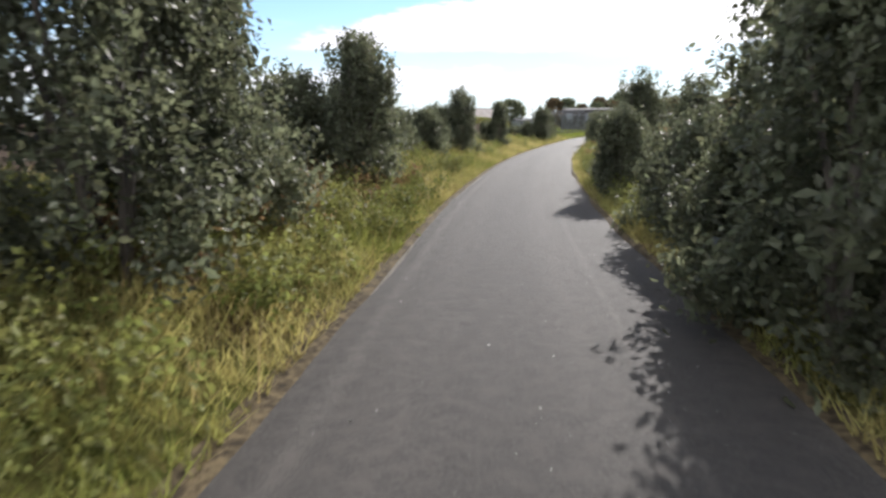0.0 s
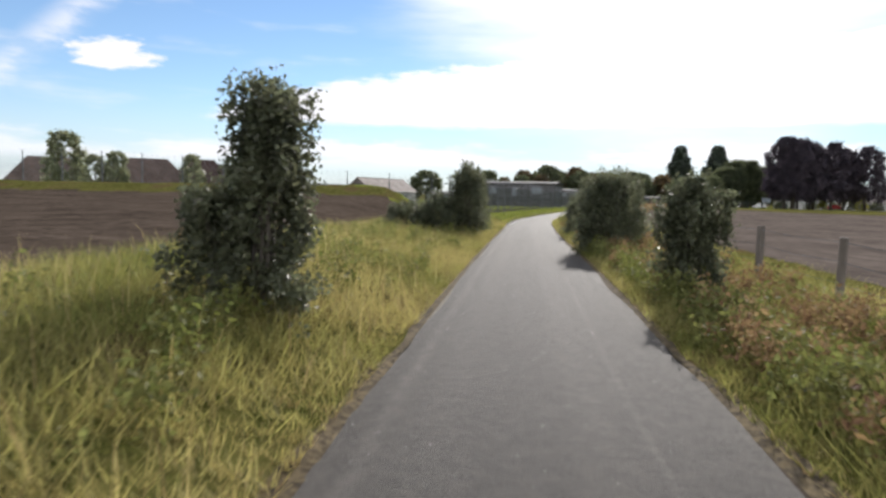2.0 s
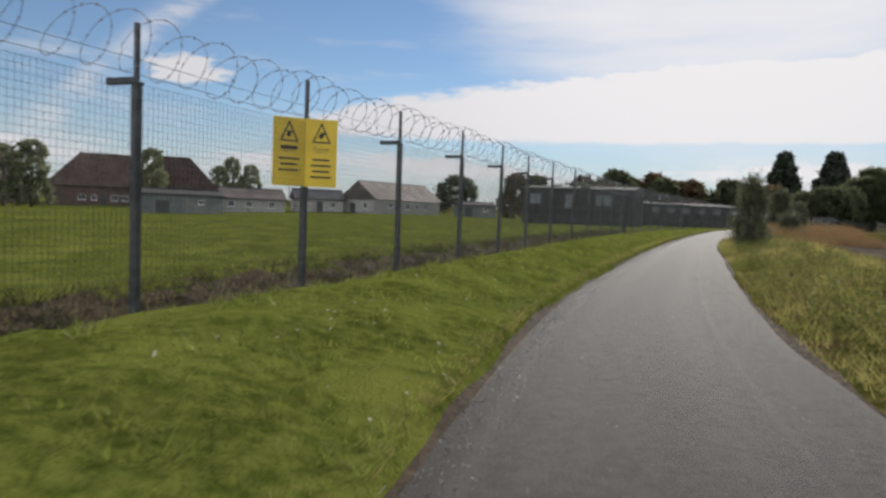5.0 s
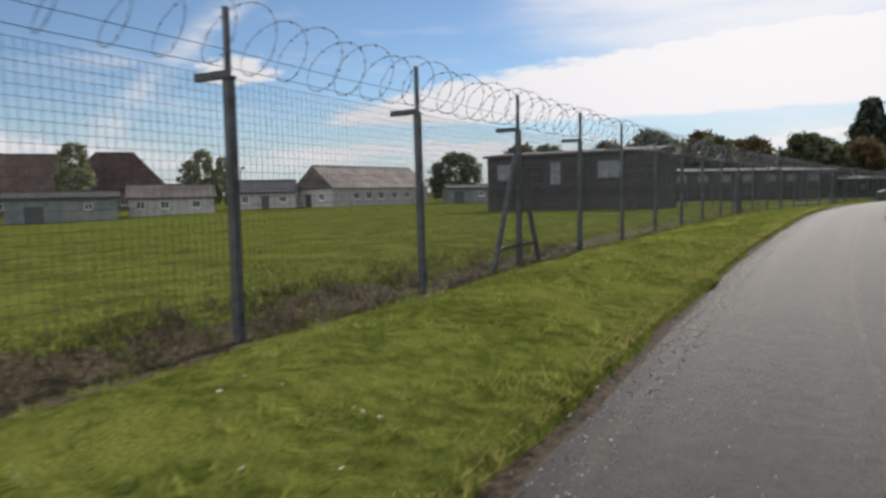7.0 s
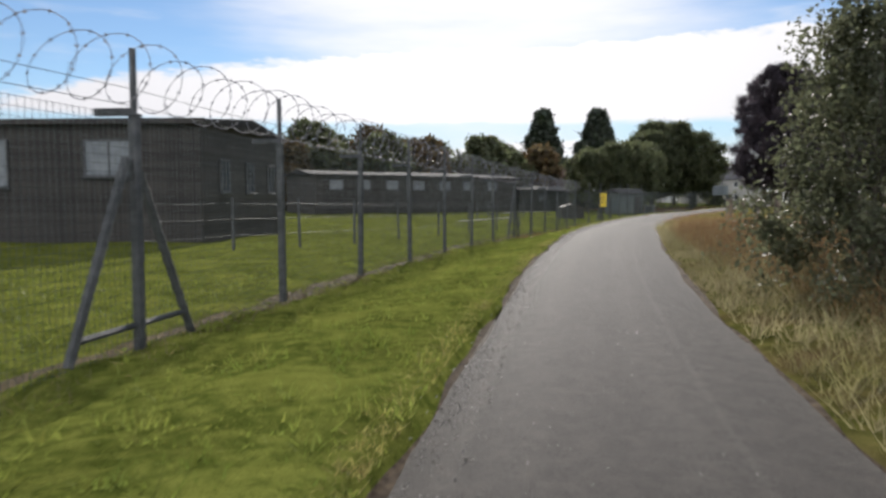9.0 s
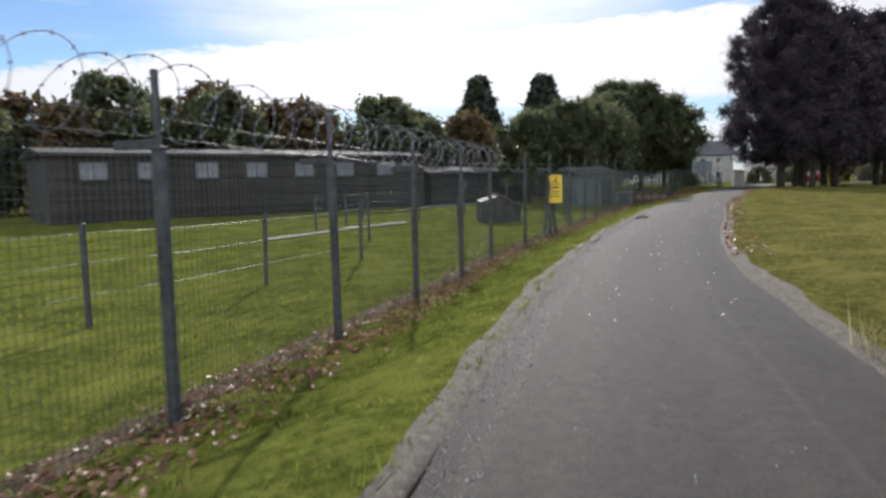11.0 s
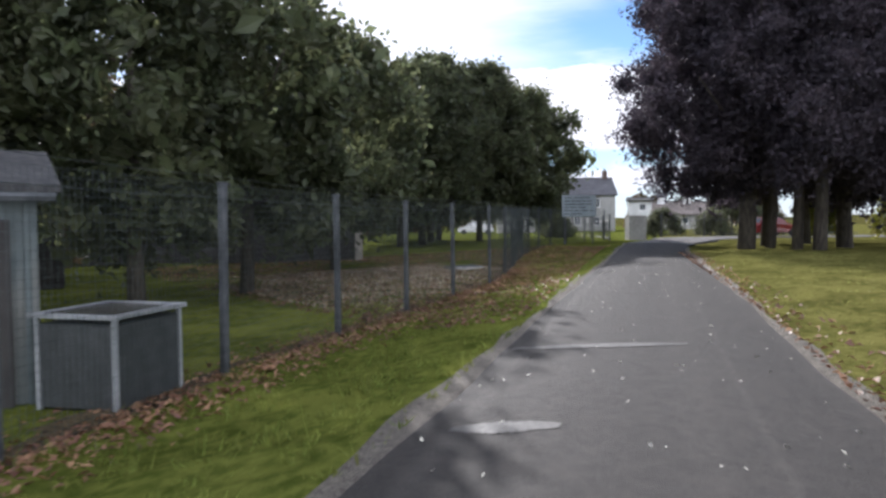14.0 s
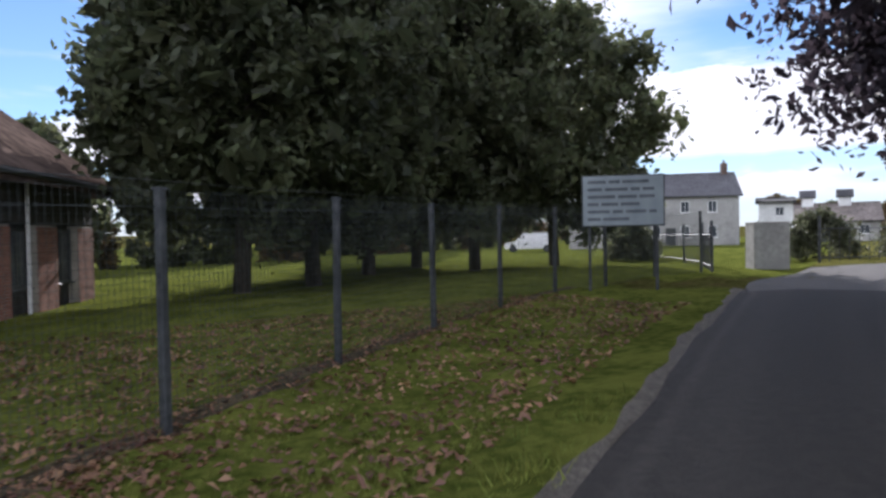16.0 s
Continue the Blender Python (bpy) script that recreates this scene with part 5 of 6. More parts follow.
def pool(a, b, wave, lift):
    """A ragged flat pool laid on the carriageway, in rings."""
    pt, pd = 12.86, 1.26
    verts, faces, n = [], [], 44
    ang = math.radians(37)
    cx_, cy_ = beside(pt, pd)
    for r in (0.0, 0.5, 1.0):
        for k in range(n):
            w = 2 * math.pi * k / n
            e = 1 + r * (wave * math.sin(3 * w + 1) + 0.5 * wave * math.sin(7 * w) + 0.45 * wave * math.sin(13 * w + 2) + 0.3 * wave * math.sin(19 * w + 4))
            lx, ly = a * math.cos(w) * e * r, b * math.sin(w) * e * r
            x, y = cx_ + lx * math.cos(ang) - ly * math.sin(ang), cy_ + lx * math.sin(ang) + ly * math.cos(ang)
            verts.append((x, y, road_z(x, y) + lift))
    for r in range(2):
        for k in range(n):
            q = (k + 1) % n
            faces.append((r * n + k, r * n + n + k, r * n + n + q, r * n + q))
    return Geo().add(verts, faces)


puddle = thing("puddle", pose(0, 0, 0), "shallow muddy puddle on the broken lane edge", "puddle")
part("water", pool(0.78, 0.21, 0.16, 0.012), puddle_m, puddle, smooth=True)
part("damp_edge", pool(0.9, 0.27, 0.16, 0.005), damp_m, puddle, smooth=True)
N = 90
pw, pr_ = 6.283 * rng.random(N), rng.random(N) ** 0.6
pa, pb = 0.5 * pr_ * np.cos(pw), 0.17 * pr_ * np.sin(pw)
pcx, pcy = beside(12.86, 1.26)
litter("sodden_leaves", pcx + pa * 0.8 - pb * 0.6, pcy + pa * 0.6 + pb * 0.8, 0.035, litter_m, "sodden brown leaves lying in the puddle")


# pale strips across the carriageway
def repair(t0, d0, d1, width, seed):
    """A ragged transverse strip, a few millimetres above the asphalt."""
    r = np.random.default_rng(seed)
    n = 44
    verts = []
    for k in range(n + 1):
        d = d0 + (d1 - d0) * k / n
        taper = 0.35 + 0.65 * math.sin(math.pi * (k + 0.6) / (n + 1.2))
        for s in (-1, 0, 1):
            tt = t0 + 0.03 * (d0 - d) + s * width * taper * (0.8 + 0.4 * r.random()) / 28
            x, y = (float(np.interp(tt, FT, FL[:, j] + FN[:, j] * d)) for j in (0, 1))
            verts.append((x, y, road_z(x, y) + 0.006))
    faces = [(3 * k + j, 3 * k + j + 1, 3 * k + j + 4, 3 * k + j + 3) for k in range(n) for j in (0, 1)]
    return Geo().add(verts, [f[::-1] for f in faces])


for k, (t0, d0, d1, w) in enumerate(((14.58, 1.5, -0.45, 0.28), (14.34, 1.3, 0.55, 0.3))):
    rp_ = part("repair_strip", repair(t0, d0, d1, w, 70 + k), pale_patch, None)
    tagged(rp_, "pale ragged strip across the asphalt lane", "repair strip", "road repairs")


# ---- buildings ----
def ground_z(x, y):
    return land(x, y)


def window_part(parent, m, w, h, frame_mat, glass=None):
    """A framed window proud of the wall, its outside towards -y."""
    f = Geo()
    for s in (-1, 1):
        f.box((0.07, 0.08, h), pose(s * (w / 2 - 0.035), -0.03, 0), 0.008)
        f.box((w - 0.14, 0.08, 0.07), pose(0, -0.03, s * (h / 2 - 0.035)), 0.008)
    f.box((0.045, 0.06, h - 0.14), pose(0, -0.03, 0), 0.006)
    win = part("window", f, frame_mat, parent, m=m)
    part("pane", Geo().box((w - 0.13, 0.012, h - 0.13), pose(0, -0.022, 0)), glass or window_glass, win)
    part("sill", Geo().box((w + 0.12, 0.16, 0.05), pose(0, -0.07, -h / 2 - 0.03), 0.008), frame_mat, win)
    return win


def roof_geo(L, D, eave, ridge, over=0.35, hip=0.0, thick=0.12):
    """A pitched roof with its ridge along x, of some thickness; hip: how far the ridge is drawn in at each end."""
    x, y = L / 2 + over, D / 2 + over
    drop = (ridge - eave) * over / (D / 2)
    e, r = eave - drop, ridge
    xr = x - hip if hip else x
    top = [(-x, -y, e), (x, -y, e), (x, y, e), (-x, y, e), (-xr, 0, r), (xr, 0, r)]
    low = [(a, b, c - thick) for a, b, c in top]
    f = [(0, 1, 5, 4), (2, 3, 4, 5), (1, 2, 5), (3, 0, 4)]
    f += [tuple(i + 6 for i in reversed(q)) for q in f[:4]]
    f += [(0, 6, 7, 1), (1, 7, 8, 2), (2, 8, 9, 3), (3, 9, 6, 0)]
    return Geo().add(top + low, f)


def gable_walls(L, D, eave, ridge, hip=0.0):
    x, y = L / 2, D / 2
    g = Geo()
    if hip:
        return g.box((L, D, eave + 0.4), pose(0, 0, eave / 2 - 0.2), 0.02)
    v = [(-x, -y, -0.4), (x, -y, -0.4), (x, y, -0.4), (-x, y, -0.4), (-x, -y, eave), (x, -y, eave), (x, y, eave), (-x, y, eave), (-x, 0, ridge - 0.06), (x, 0, ridge - 0.06)]
    return g.add(v, [(0, 1, 5, 4), (2, 3, 7, 6), (1, 2, 6, 9, 5), (3, 0, 4, 8, 7), (3, 2, 1, 0), (4, 5, 9, 8), (6, 7, 8, 9)])


def house(name, x, y, turn, L, D, eave, ridge, wall, roof, label, windows=(), hip=0.0, chimney=0, category="house", group="", doors=()):
    """windows: (side, along, height, w, h); side 0 is the long front (-y), 1 the right gable (+x), 2 the left gable (-x)."""
    h = thing(name, pose(x, y, ground_z(x, y) - 0.05, 0, 0, turn), label, category, group)
    part("wall", gable_walls(L, D, eave, ridge, hip), wall, h)
    rf = part("roof", roof_geo(L, D, eave, ridge, 0.35, hip), roof, h)
    part("ridge", Geo().tube([(-L / 2 - 0.3 + hip, 0, ridge + 0.02), (L / 2 + 0.3 - hip, 0, ridge + 0.02)], 0.11, 6), roof, rf)
    part("gutter", Geo().tube([(-L / 2 - 0.3, -D / 2 - 0.36, eave - 0.32), (L / 2 + 0.3, -D / 2 - 0.36, eave - 0.32)], 0.06, 6), grey_plastic, rf)
    for k in range(chimney):
        g = Geo().box((0.75, 0.6, 1.9), pose(L / 2 - 0.9 - k * (L - 1.8), 0, ridge + 0.25), 0.03)
        ch = part("chimney", g, shaded_brick, rf)
        part("pot", Geo().tube([(L / 2 - 0.9 - k * (L - 1.8), 0, ridge + 1.15), (L / 2 - 0.9 - k * (L - 1.8), 0, ridge + 1.6)], [0.14, 0.11], 8), tile_m, ch)
    for side, a, z, w, hh in windows:
        m = {0: pose(a, -D / 2, z), 1: pose(L / 2, a, z, 0, 0, 90), 2: pose(-L / 2, a, z, 0, 0, -90)}[side]
        window_part(h, m, w, hh, white_m if wall is not dark_board else pale_paint)
    for side, a, w, hh in doors:
        m = {0: pose(a, -D / 2 - 0.02, hh / 2 - 0.05), 1: pose(L / 2 + 0.02, a, hh / 2 - 0.05, 0, 0, 90), 2: pose(-L / 2 - 0.02, a, hh / 2 - 0.05, 0, 0, -90)}[side]
        dr = part("door", Geo().box((w, 0.06, hh), None, 0.01), grey_plastic, h, "dark plank door", m)
        part("handle", Geo().box((0.04, 0.06, 0.12), pose(w * 0.38, -0.05, 0), 0.008), steel, dr)
    return h


# white bungalows and sheds across the lawn
house("bungalow", -1.2, 128.0, 50, 21, 8.6, 3.1, 6.2, render_m, tile_m, "long white-rendered bungalow with a grey tiled gable roof",
      [(0, -6, 1.6, 1.2, 1.1), (0, -3.4, 1.6, 1.2, 1.1), (0, -0.6, 1.6, 1.2, 1.1), (0, 2.4, 1.6, 1.2, 1.1), (0, 5.4, 1.6, 1.2, 1.1), (2, -1.8, 1.5, 1.1, 1.1)], group="bungalows", doors=[(2, 1.4, 1.3, 2.0)])
house("bungalow", -27, 114, 24, 10.8, 6.6, 2.6, 4.2, render_m, tile_m, "low white bungalow with a pale roof and dark gable",
      [(0, -4, 1.4, 1.1, 1.0), (0, -1, 1.4, 1.1, 1.0), (0, 3, 1.4, 1.1, 1.0)], group="bungalows", doors=[(2, 0, 2.6, 2.0)])
house("bungalow", -16.0, 122, 16, 9, 6.0, 2.7, 4.3, render_m, slate_m, "small rendered building with a porch behind the lawn",
      [(0, -2.8, 1.4, 1.0, 1.0), (0, 2.6, 1.4, 1.0, 1.0)], group="bungalows", doors=[(0, 0, 1.1, 2.0)])
house("flat_shed", -36, 103, 26, 12, 5, 3.2, 3.8, cladding_m, felt, "pale grey clad shed with a small window", [(0, 2.8, 1.9, 0.9, 0.8)], category="shed", group="sheds on the lawn", doors=[(0, -3, 2.0, 2.1)])
house("flat_shed", 15.5, 127, 10, 7.5, 5, 2.6, 3.0, cladding_m, felt, "grey flat-roofed store beside the trees", [(0, 1.6, 1.6, 0.9, 0.8)], category="shed", group="sheds on the lawn", doors=[(0, -2, 1.6, 2.0)])
for x, y, tn, L in ((-63.5, 142, 20, 21), (-50.5, 147, 18, 18), (-87, 138, 26, 21), (-110, 133, 30, 20)):
    house("brown_roofed_house", x, y, tn, L, 12, 4.2, 10.9, shaded_brick, brown_tile, "large house with a dark brown hipped roof", [(0, -4, 1.5, 1.4, 1.2), (0, -1.8, 1.5, 1.0, 1.2), (0, 2.0, 1.5, 1.4, 1.2), (0, 4, 1.5, 1.4, 1.2)],
          hip=6.0, group="brown-roofed houses", doors=[(0, 0, 1.2, 2.1)])

lamp = thing("floodlight_mast", pose(-23, 134, ground_z(-23, 134)), "slim mast with a pair of floodlights", "floodlight")
part("mast", Geo().tube([(0, 0, -0.2), (0, 0, 6.6)], [0.11, 0.06], 8), steel, lamp)
part("crossbar", Geo().box((1.3, 0.08, 0.08), pose(0, 0, 6.5), 0.01), steel, lamp)
for s in (-0.5, 0.5):
    part("floodlight", Geo().box((0.45, 0.3, 0.35), pose(s, -0.1, 6.75, 20), 0.03), grey_plastic, lamp)


def clad_hut(name, a, b, depth, height, label, windows, roof_rise=0.45, group="dark timber huts", end_windows=()):
    """A long timber hut whose front runs from a to b, clad with lapped boards, under a low felt roof."""
    a, b = Vector(a), Vector(b)
    d = b - a
    L = d.length
    turn = math.degrees(math.atan2(d.y, d.x))
    n = Vector((-d.y, d.x)).normalized()
    c = (a + b) / 2 + n * depth / 2
    h = thing(name, pose(c.x, c.y, ground_z(c.x, c.y) - 0.05, 0, 0, turn), label, "hut", group)
    part("wall", Geo().box((L - 0.04, depth - 0.04, height + 0.3), pose(0, 0, height / 2 - 0.15), 0.02), dark_board, h)
    board = Geo().box((L, 0.03, 0.2), pose(0, -depth / 2 + 0.0, 0, 8), 0.004).mesh("board", dark_board)
    side = Geo().box((0.03, depth, 0.2), pose(L / 2, 0, 0, 0, 8), 0.004).mesh("board", dark_board)
    z = 0.12
    while z < height - 0.05:
        part("board", board, dark_board, h, m=pose(0, 0, z))
        part("board", side, dark_board, h, m=pose(0, 0, z))
        z += 0.19
    rf = part("roof", roof_geo(L, depth, height, height + roof_rise, 0.3, 0, 0.1), felt, h)
    part("fascia", Geo().box((L + 0.6, 0.04, 0.2), pose(0, -depth / 2 - 0.3, height - 0.1), 0.006), dark_board, rf)
    for x, z, w, hh in windows:
        window_part(h, pose(x, -depth / 2 - 0.04, z), w, hh, steel, pale_pane_m)
    for y, z, w, hh in end_windows:
        window_part(h, pose(L / 2 + 0.04, y, z, 0, 0, 90), w, hh, steel)
    return h


pale_pane_m = material("pale_window_pane", (0.11, 0.125, 0.14), (0.17, 0.185, 0.20), 2, 0.25, 0, coarse=0.1)
clad_hut("timber_hut", (14.7, 76.0), (26.6, 69.3), 9.0, 4.6, "long dark-stained timber hut with pale windows on the lawn", [(-5.2, 3.2, 1.5, 1.35), (-0.9, 3.0, 0.9, 1.8), (3.4, 3.2, 1.9, 1.35)],
         end_windows=[(-2.5, 2.6, 0.9, 1.3), (0.2, 2.6, 0.9, 1.3), (2.9, 2.6, 0.9, 1.3)])
clad_hut("timber_hut", (40.0, 105.5), (65.0, 110.0), 7.0, 3.9, "very long dark timber hut with a row of pale windows", [(x, 2.9, 1.5, 1.0) for x in (-10.5, -7.5, -4.2, -1.0, 2.4, 5.6, 9.0)])
clad_hut("timber_hut", (66.5, 111.5), (77.0, 113.0), 4.0, 2.7, "low dark timber kennel block under the trees", [(-2, 1.7, 0.8, 0.7), (2.5, 1.7, 0.8, 0.7)])


# ---- kennel, shed, crate and other things inside the fence ----
def kennel(x, y, turn):
    k = thing("kennel", pose(x, y, ground_z(x, y), 0, 0, turn), "dark boarded dog kennel with a battened lean-to roof", "kennel")
    g = Geo()
    w, dp, zf, zb = 1.25, 0.95, 0.72, 1.25
    v = [(-w, -dp, 0), (w, -dp, 0), (w, dp, 0), (-w, dp, 0), (-w, -dp, zf), (w, -dp, zf), (w, 0.1, zb), (-w, 0.1, zb), (w, dp, zb - 0.25), (-w, dp, zb - 0.25)]
    part("wall", g.add(v, [(0, 1, 5, 4), (1, 2, 8, 6, 5), (2, 3, 9, 8), (3, 0, 4, 7, 9), (3, 2, 1, 0), (4, 5, 6, 7), (7, 6, 8, 9)]), dark_board, k)
    slope = math.degrees(math.atan2(zb - zf, dp + 0.1))
    part("roof", Geo().box((2 * w + 0.2, 1.3, 0.05), pose(0, -0.45, (zf + zb) / 2 + 0.04, slope), 0.008), felt, k)
    for q in range(6):
        part("batten", Geo().box((0.06, 1.3, 0.04), pose(-w + 0.05 + q * 0.48, -0.45, (zf + zb) / 2 + 0.09, slope), 0.006), timber, k)
    # Black panel on the closed wall paints the shade inside an opening.
    part("doorway", Geo().box((0.55, 0.03, 0.6), pose(-0.5, -dp - 0.01, 0.32), 0.006), ink, k)
    for q in range(5):
        part("board", Geo().box((2 * w, 0.025, 0.12), pose(0, -dp - 0.012, 0.1 + 0.14 * q, 6), 0.004), dark_board, k)
    return k


kennel(59.3, 91.6, 62)

shed = thing("clad_shed", pose(72.9, 100.5, ground_z(72.9, 100.5) - 0.05, 0, 0, -4), "grey-green metal shed with ribbed upright cladding", "shed")
part("wall", Geo().box((3.2, 2.5, 2.6), pose(0, 0, 1.1), 0.02), cladding_m, shed)
rib = Geo().box((0.06, 0.05, 2.35), pose(0, 0, 1.2), 0.012).mesh("rib", cladding_m)
for q in range(16):
    part("rib", rib, cladding_m, shed, m=pose(-1.5 + q * 0.2, -1.26, 0))
for q in range(12):
    part("rib", rib, cladding_m, shed, m=pose(-1.61, -1.1 + q * 0.2, 0, 0, 0, 90))
part("roof", roof_geo(3.2, 2.5, 2.4, 2.8, 0.2, 0, 0.08), felt, shed)
part("gutter", Geo().tube([(-1.75, -1.5, 2.2), (1.75, -1.5, 2.2)], 0.05, 6), steel, shed)
part("door", Geo().box((0.9, 0.05, 1.95), pose(0.9, -1.31, 1.0), 0.01), dark_board, shed)

crate = thing("wire_crate", pose(75.0, 98.75, ground_z(75.0, 98.75), 0, 0, 37), "dark framed crate with a shiny sheeted top behind the fence", "crate")
part("body", Geo().box((1.0, 0.9, 0.86), pose(0, 0, 0.47), 0.02), grey_plastic, crate)
for sx in (-0.5, 0.5):
    for sy in (-0.45, 0.45):
        part("frame_post", Geo().box((0.05, 0.05, 0.98), pose(sx, sy, 0.49), 0.006), pale_metal, crate)
for sx in (-0.53, 0.53):
    part("top_rail", Geo().box((0.05, 1.06, 0.05), pose(sx, 0, 0.975), 0.006), pale_metal, crate)
for sy in (-0.48, 0.48):
    part("top_rail", Geo().box((1.01, 0.05, 0.05), pose(0, sy, 0.975), 0.006), pale_metal, crate)
part("sheet", Geo().box((1.0, 0.9, 0.02), pose(0, 0, 0.972, 1.0), 0.004), wet_sheet, crate, "wet black sheet strewn with leaves")

tub = thing("water_tub", pose(61.8, 90.8, ground_z(61.8, 90.8)), "small grey water tub on the grass", "tub")
part("tub", Geo().tube([(0, 0, 0), (0, 0, 0.26)], [0.17, 0.21], 12), grey_plastic, tub)
part("rim", Geo().tube([(0, 0, 0.255), (0, 0, 0.285)], [0.225, 0.225], 12), concrete, tub)

light = thing("yard_light", pose(72.8, 105.9, ground_z(72.8, 105.9), 0, 0, -20), "hooded yard light on a slim post behind the shed", "light")
part("post", Geo().tube([(0, 0, -0.2), (0, 0, 2.55)], 0.04, 8), steel, light)
hood = part("hood", Geo().box((0.46, 0.34, 0.16), pose(0, -0.08, 2.66, 14), 0.03), grey_plastic, light)
# White lens colour stands in for a reflected glint.
part("lens", Geo().box((0.38, 0.025, 0.13), pose(0, -0.255, 2.6, 14), 0.01), car_white, hood, "glossy lens coloured white for its glint")

inner = thing("braced_post", pose(61.4, 88.9, ground_z(61.4, 88.9), 0, 0, 60), "slim steel post with two raking legs on the kennel lawn", "post")
part("post", Geo().box((0.07, 0.07, 1.75), pose(0, 0, 0.72), 0.008), steel, inner)
for s in (-1, 1):
    part("brace", Geo().tube([(s * 0.03, 0, 1.3), (s * 0.52, 0.1, -0.05)], 0.028, 6), steel, inner)


def slab_path(points, label):
    """A line of flat concrete slabs let into the lawn."""
    way = thing("slab_path", pose(0, 0, 0), label, "path", "slab paths")
    spots = along(points, 0.62)
    slab_mesh = Geo().box((0.6, 0.42, 0.05), None, 0.008).mesh("slab", concrete)
    for k, (x, y) in enumerate(spots):
        q = min(k, len(spots) - 2)
        turn = math.degrees(math.atan2(spots[q + 1][1] - spots[q][1], spots[q + 1][0] - spots[q][0]))
        part("slab", slab_mesh, concrete, way, m=pose(x, y, ground_z(x, y) + 0.045, (k * 7 % 3 - 1) * 0.8, 0, turn + (k * 5 % 3 - 1) * 1.5))


slab_path([(60.2, 104.6), (62.8, 106.4), (65.3, 108.1), (69.5, 109.9)], "narrow pale slab path in front of the dark hut")
slab_path([(47.6, 89.8), (50.1, 91.1), (52.6, 92.6), (54.8, 93.4)], "short run of pale slabs on the kennel lawn")

slab = thing("drain_cover", pose(90.1, 110.2, ground_z(90.1, 110.2), 0, 0, -20), "pale concrete drain cover set in the lawn", "cover")
part("frame", Geo().box((1.3, 0.95, 0.12), pose(0, 0, 0.06), 0.02), concrete, slab)
part("lid", Geo().box((1.12, 0.78, 0.03), pose(0, 0, 0.135), 0.008), steel, slab)


def low_fence(name, pts, height, rails, label, mat, thickness=0.09, wires=()):
    f = thing(name, pose(0, 0, 0), label, "fence")
    pos = Geo().box((thickness, thickness, height + 0.3), pose(0, 0, height / 2 - 0.15), 0.012).mesh("post", mat)
    z = [ground_z(x, y) for x, y in pts]
    for k, (x, y) in enumerate(pts):
        part("post", pos, mat, f, m=pose(x, y, z[k], (k * 53 % 7 - 3) * 0.7, (k * 31 % 5 - 2) * 0.8, k * 40))
    for k in range(len(pts) - 1):
        a, b = Vector((*pts[k], z[k])), Vector((*pts[k + 1], z[k + 1]))
        for r in rails:
            d = b - a
            ang = math.degrees(math.atan2(d.y, d.x))
            tilt = -math.degrees(math.atan2(d.z, d.to_2d().length))
            part("rail", Geo().box((d.length, 0.04, 0.09), None, 0.008), mat, f, m=Matrix.Translation((a + b) / 2 + Vector((0, 0, r))) @ pose(0, 0, 0, 0, tilt, ang))
        for w in wires:
            part("wire", Geo().tube([a + Vector((0, 0, w)), (a + b) / 2 + Vector((0, 0, w - 0.03)), b + Vector((0, 0, w))], 0.004, 3, False), wire_m, f)
    return f


low_fence("paddock_fence", [(24.5, 62.5), (27.0, 64.4), (29.3, 65.7), (31.7, 67.3), (34.2, 69.2), (37.6, 72.6), (41.0, 76.0), (44.5, 79.0), (48, 82)], 1.6, (), "inner run of dark steel posts strung with wire", steel, 0.08, (0.5, 1.0, 1.45))
low_fence("paddock_fence", [(51.5, 82.3), (50.4, 87), (50.0, 91.7), (52.1, 93.6), (54.3, 96.9), (57.3, 96.2), (61, 97.5), (65, 99)], 1.6, (), "cross run of dark posts and wire round the kennel lawn", steel, 0.08, (0.5, 1.0, 1.45))
low_fence("wire_fence", [(37.6, 52.4), (39.9, 55.1), (42.2, 57.8), (44.5, 60.4), (47.9, 63.9), (51.0, 67.2), (54.3, 70.3)], 1.25, (), "stout weathered posts strung with wire along the dry paddock", timber, 0.17, (0.45, 0.8, 1.1))
low_fence("post_and_rail_fence", [(46.2, 54.2), (48.4, 56.4), (50.6, 58.6), (52.8, 60.8), (55.0, 63.0), (57.2, 65.2)], 1.15, (0.55, 1.0), "weathered post and rail fence along the dry paddock", timber, 0.12)
low_fence("wire_fence", [beside(t_, -4.6) for t_ in np.arange(0.9, 5.2, 0.22)], 1.05, (), "old wooden fence posts strung with wire beside the stubble field", old_post, 0.11, (0.4, 0.7, 0.98))


# ---- the lane's end: brick block, notice board, houses, parked vehicles ----
blk = thing("brick_block", pose(86.6, 124.75, ground_z(90, 119) - 0.1, 0, 0, 68), "brick and dark-boarded single-storey block with a tiled roof", "building")
BL, BD, BE = 11.0, 12.0, 4.0
# End walls take the dark board tone in place of tree shade.
part("wall", Geo().box((BL - 0.5, BD - 0.5, BE + 0.3), pose(0, 0, BE / 2 - 0.15), 0.02), dark_board, blk)
pier = Geo().box((1.13, 0.32, 2.68), pose(0, 0, 1.04)).mesh("pier", mortar_m)
one_brick = Geo().box((0.215, 0.03, 0.065), None, 0.005).mesh("brick", brick_m)
half_brick = Geo().box((0.1025, 0.03, 0.065), None, 0.005).mesh("brick", brick_m)
courses = Geo()


def course(row):
    """Bricks of one course across a pier: place, and whether whole."""
    if row % 2:
        return [(-0.5125, False)] + [(-0.3425 + 0.225 * k, True) for k in range(4)] + [(0.5075, False)]
    return [(-0.455 + 0.2275 * k, True) for k in range(5)]


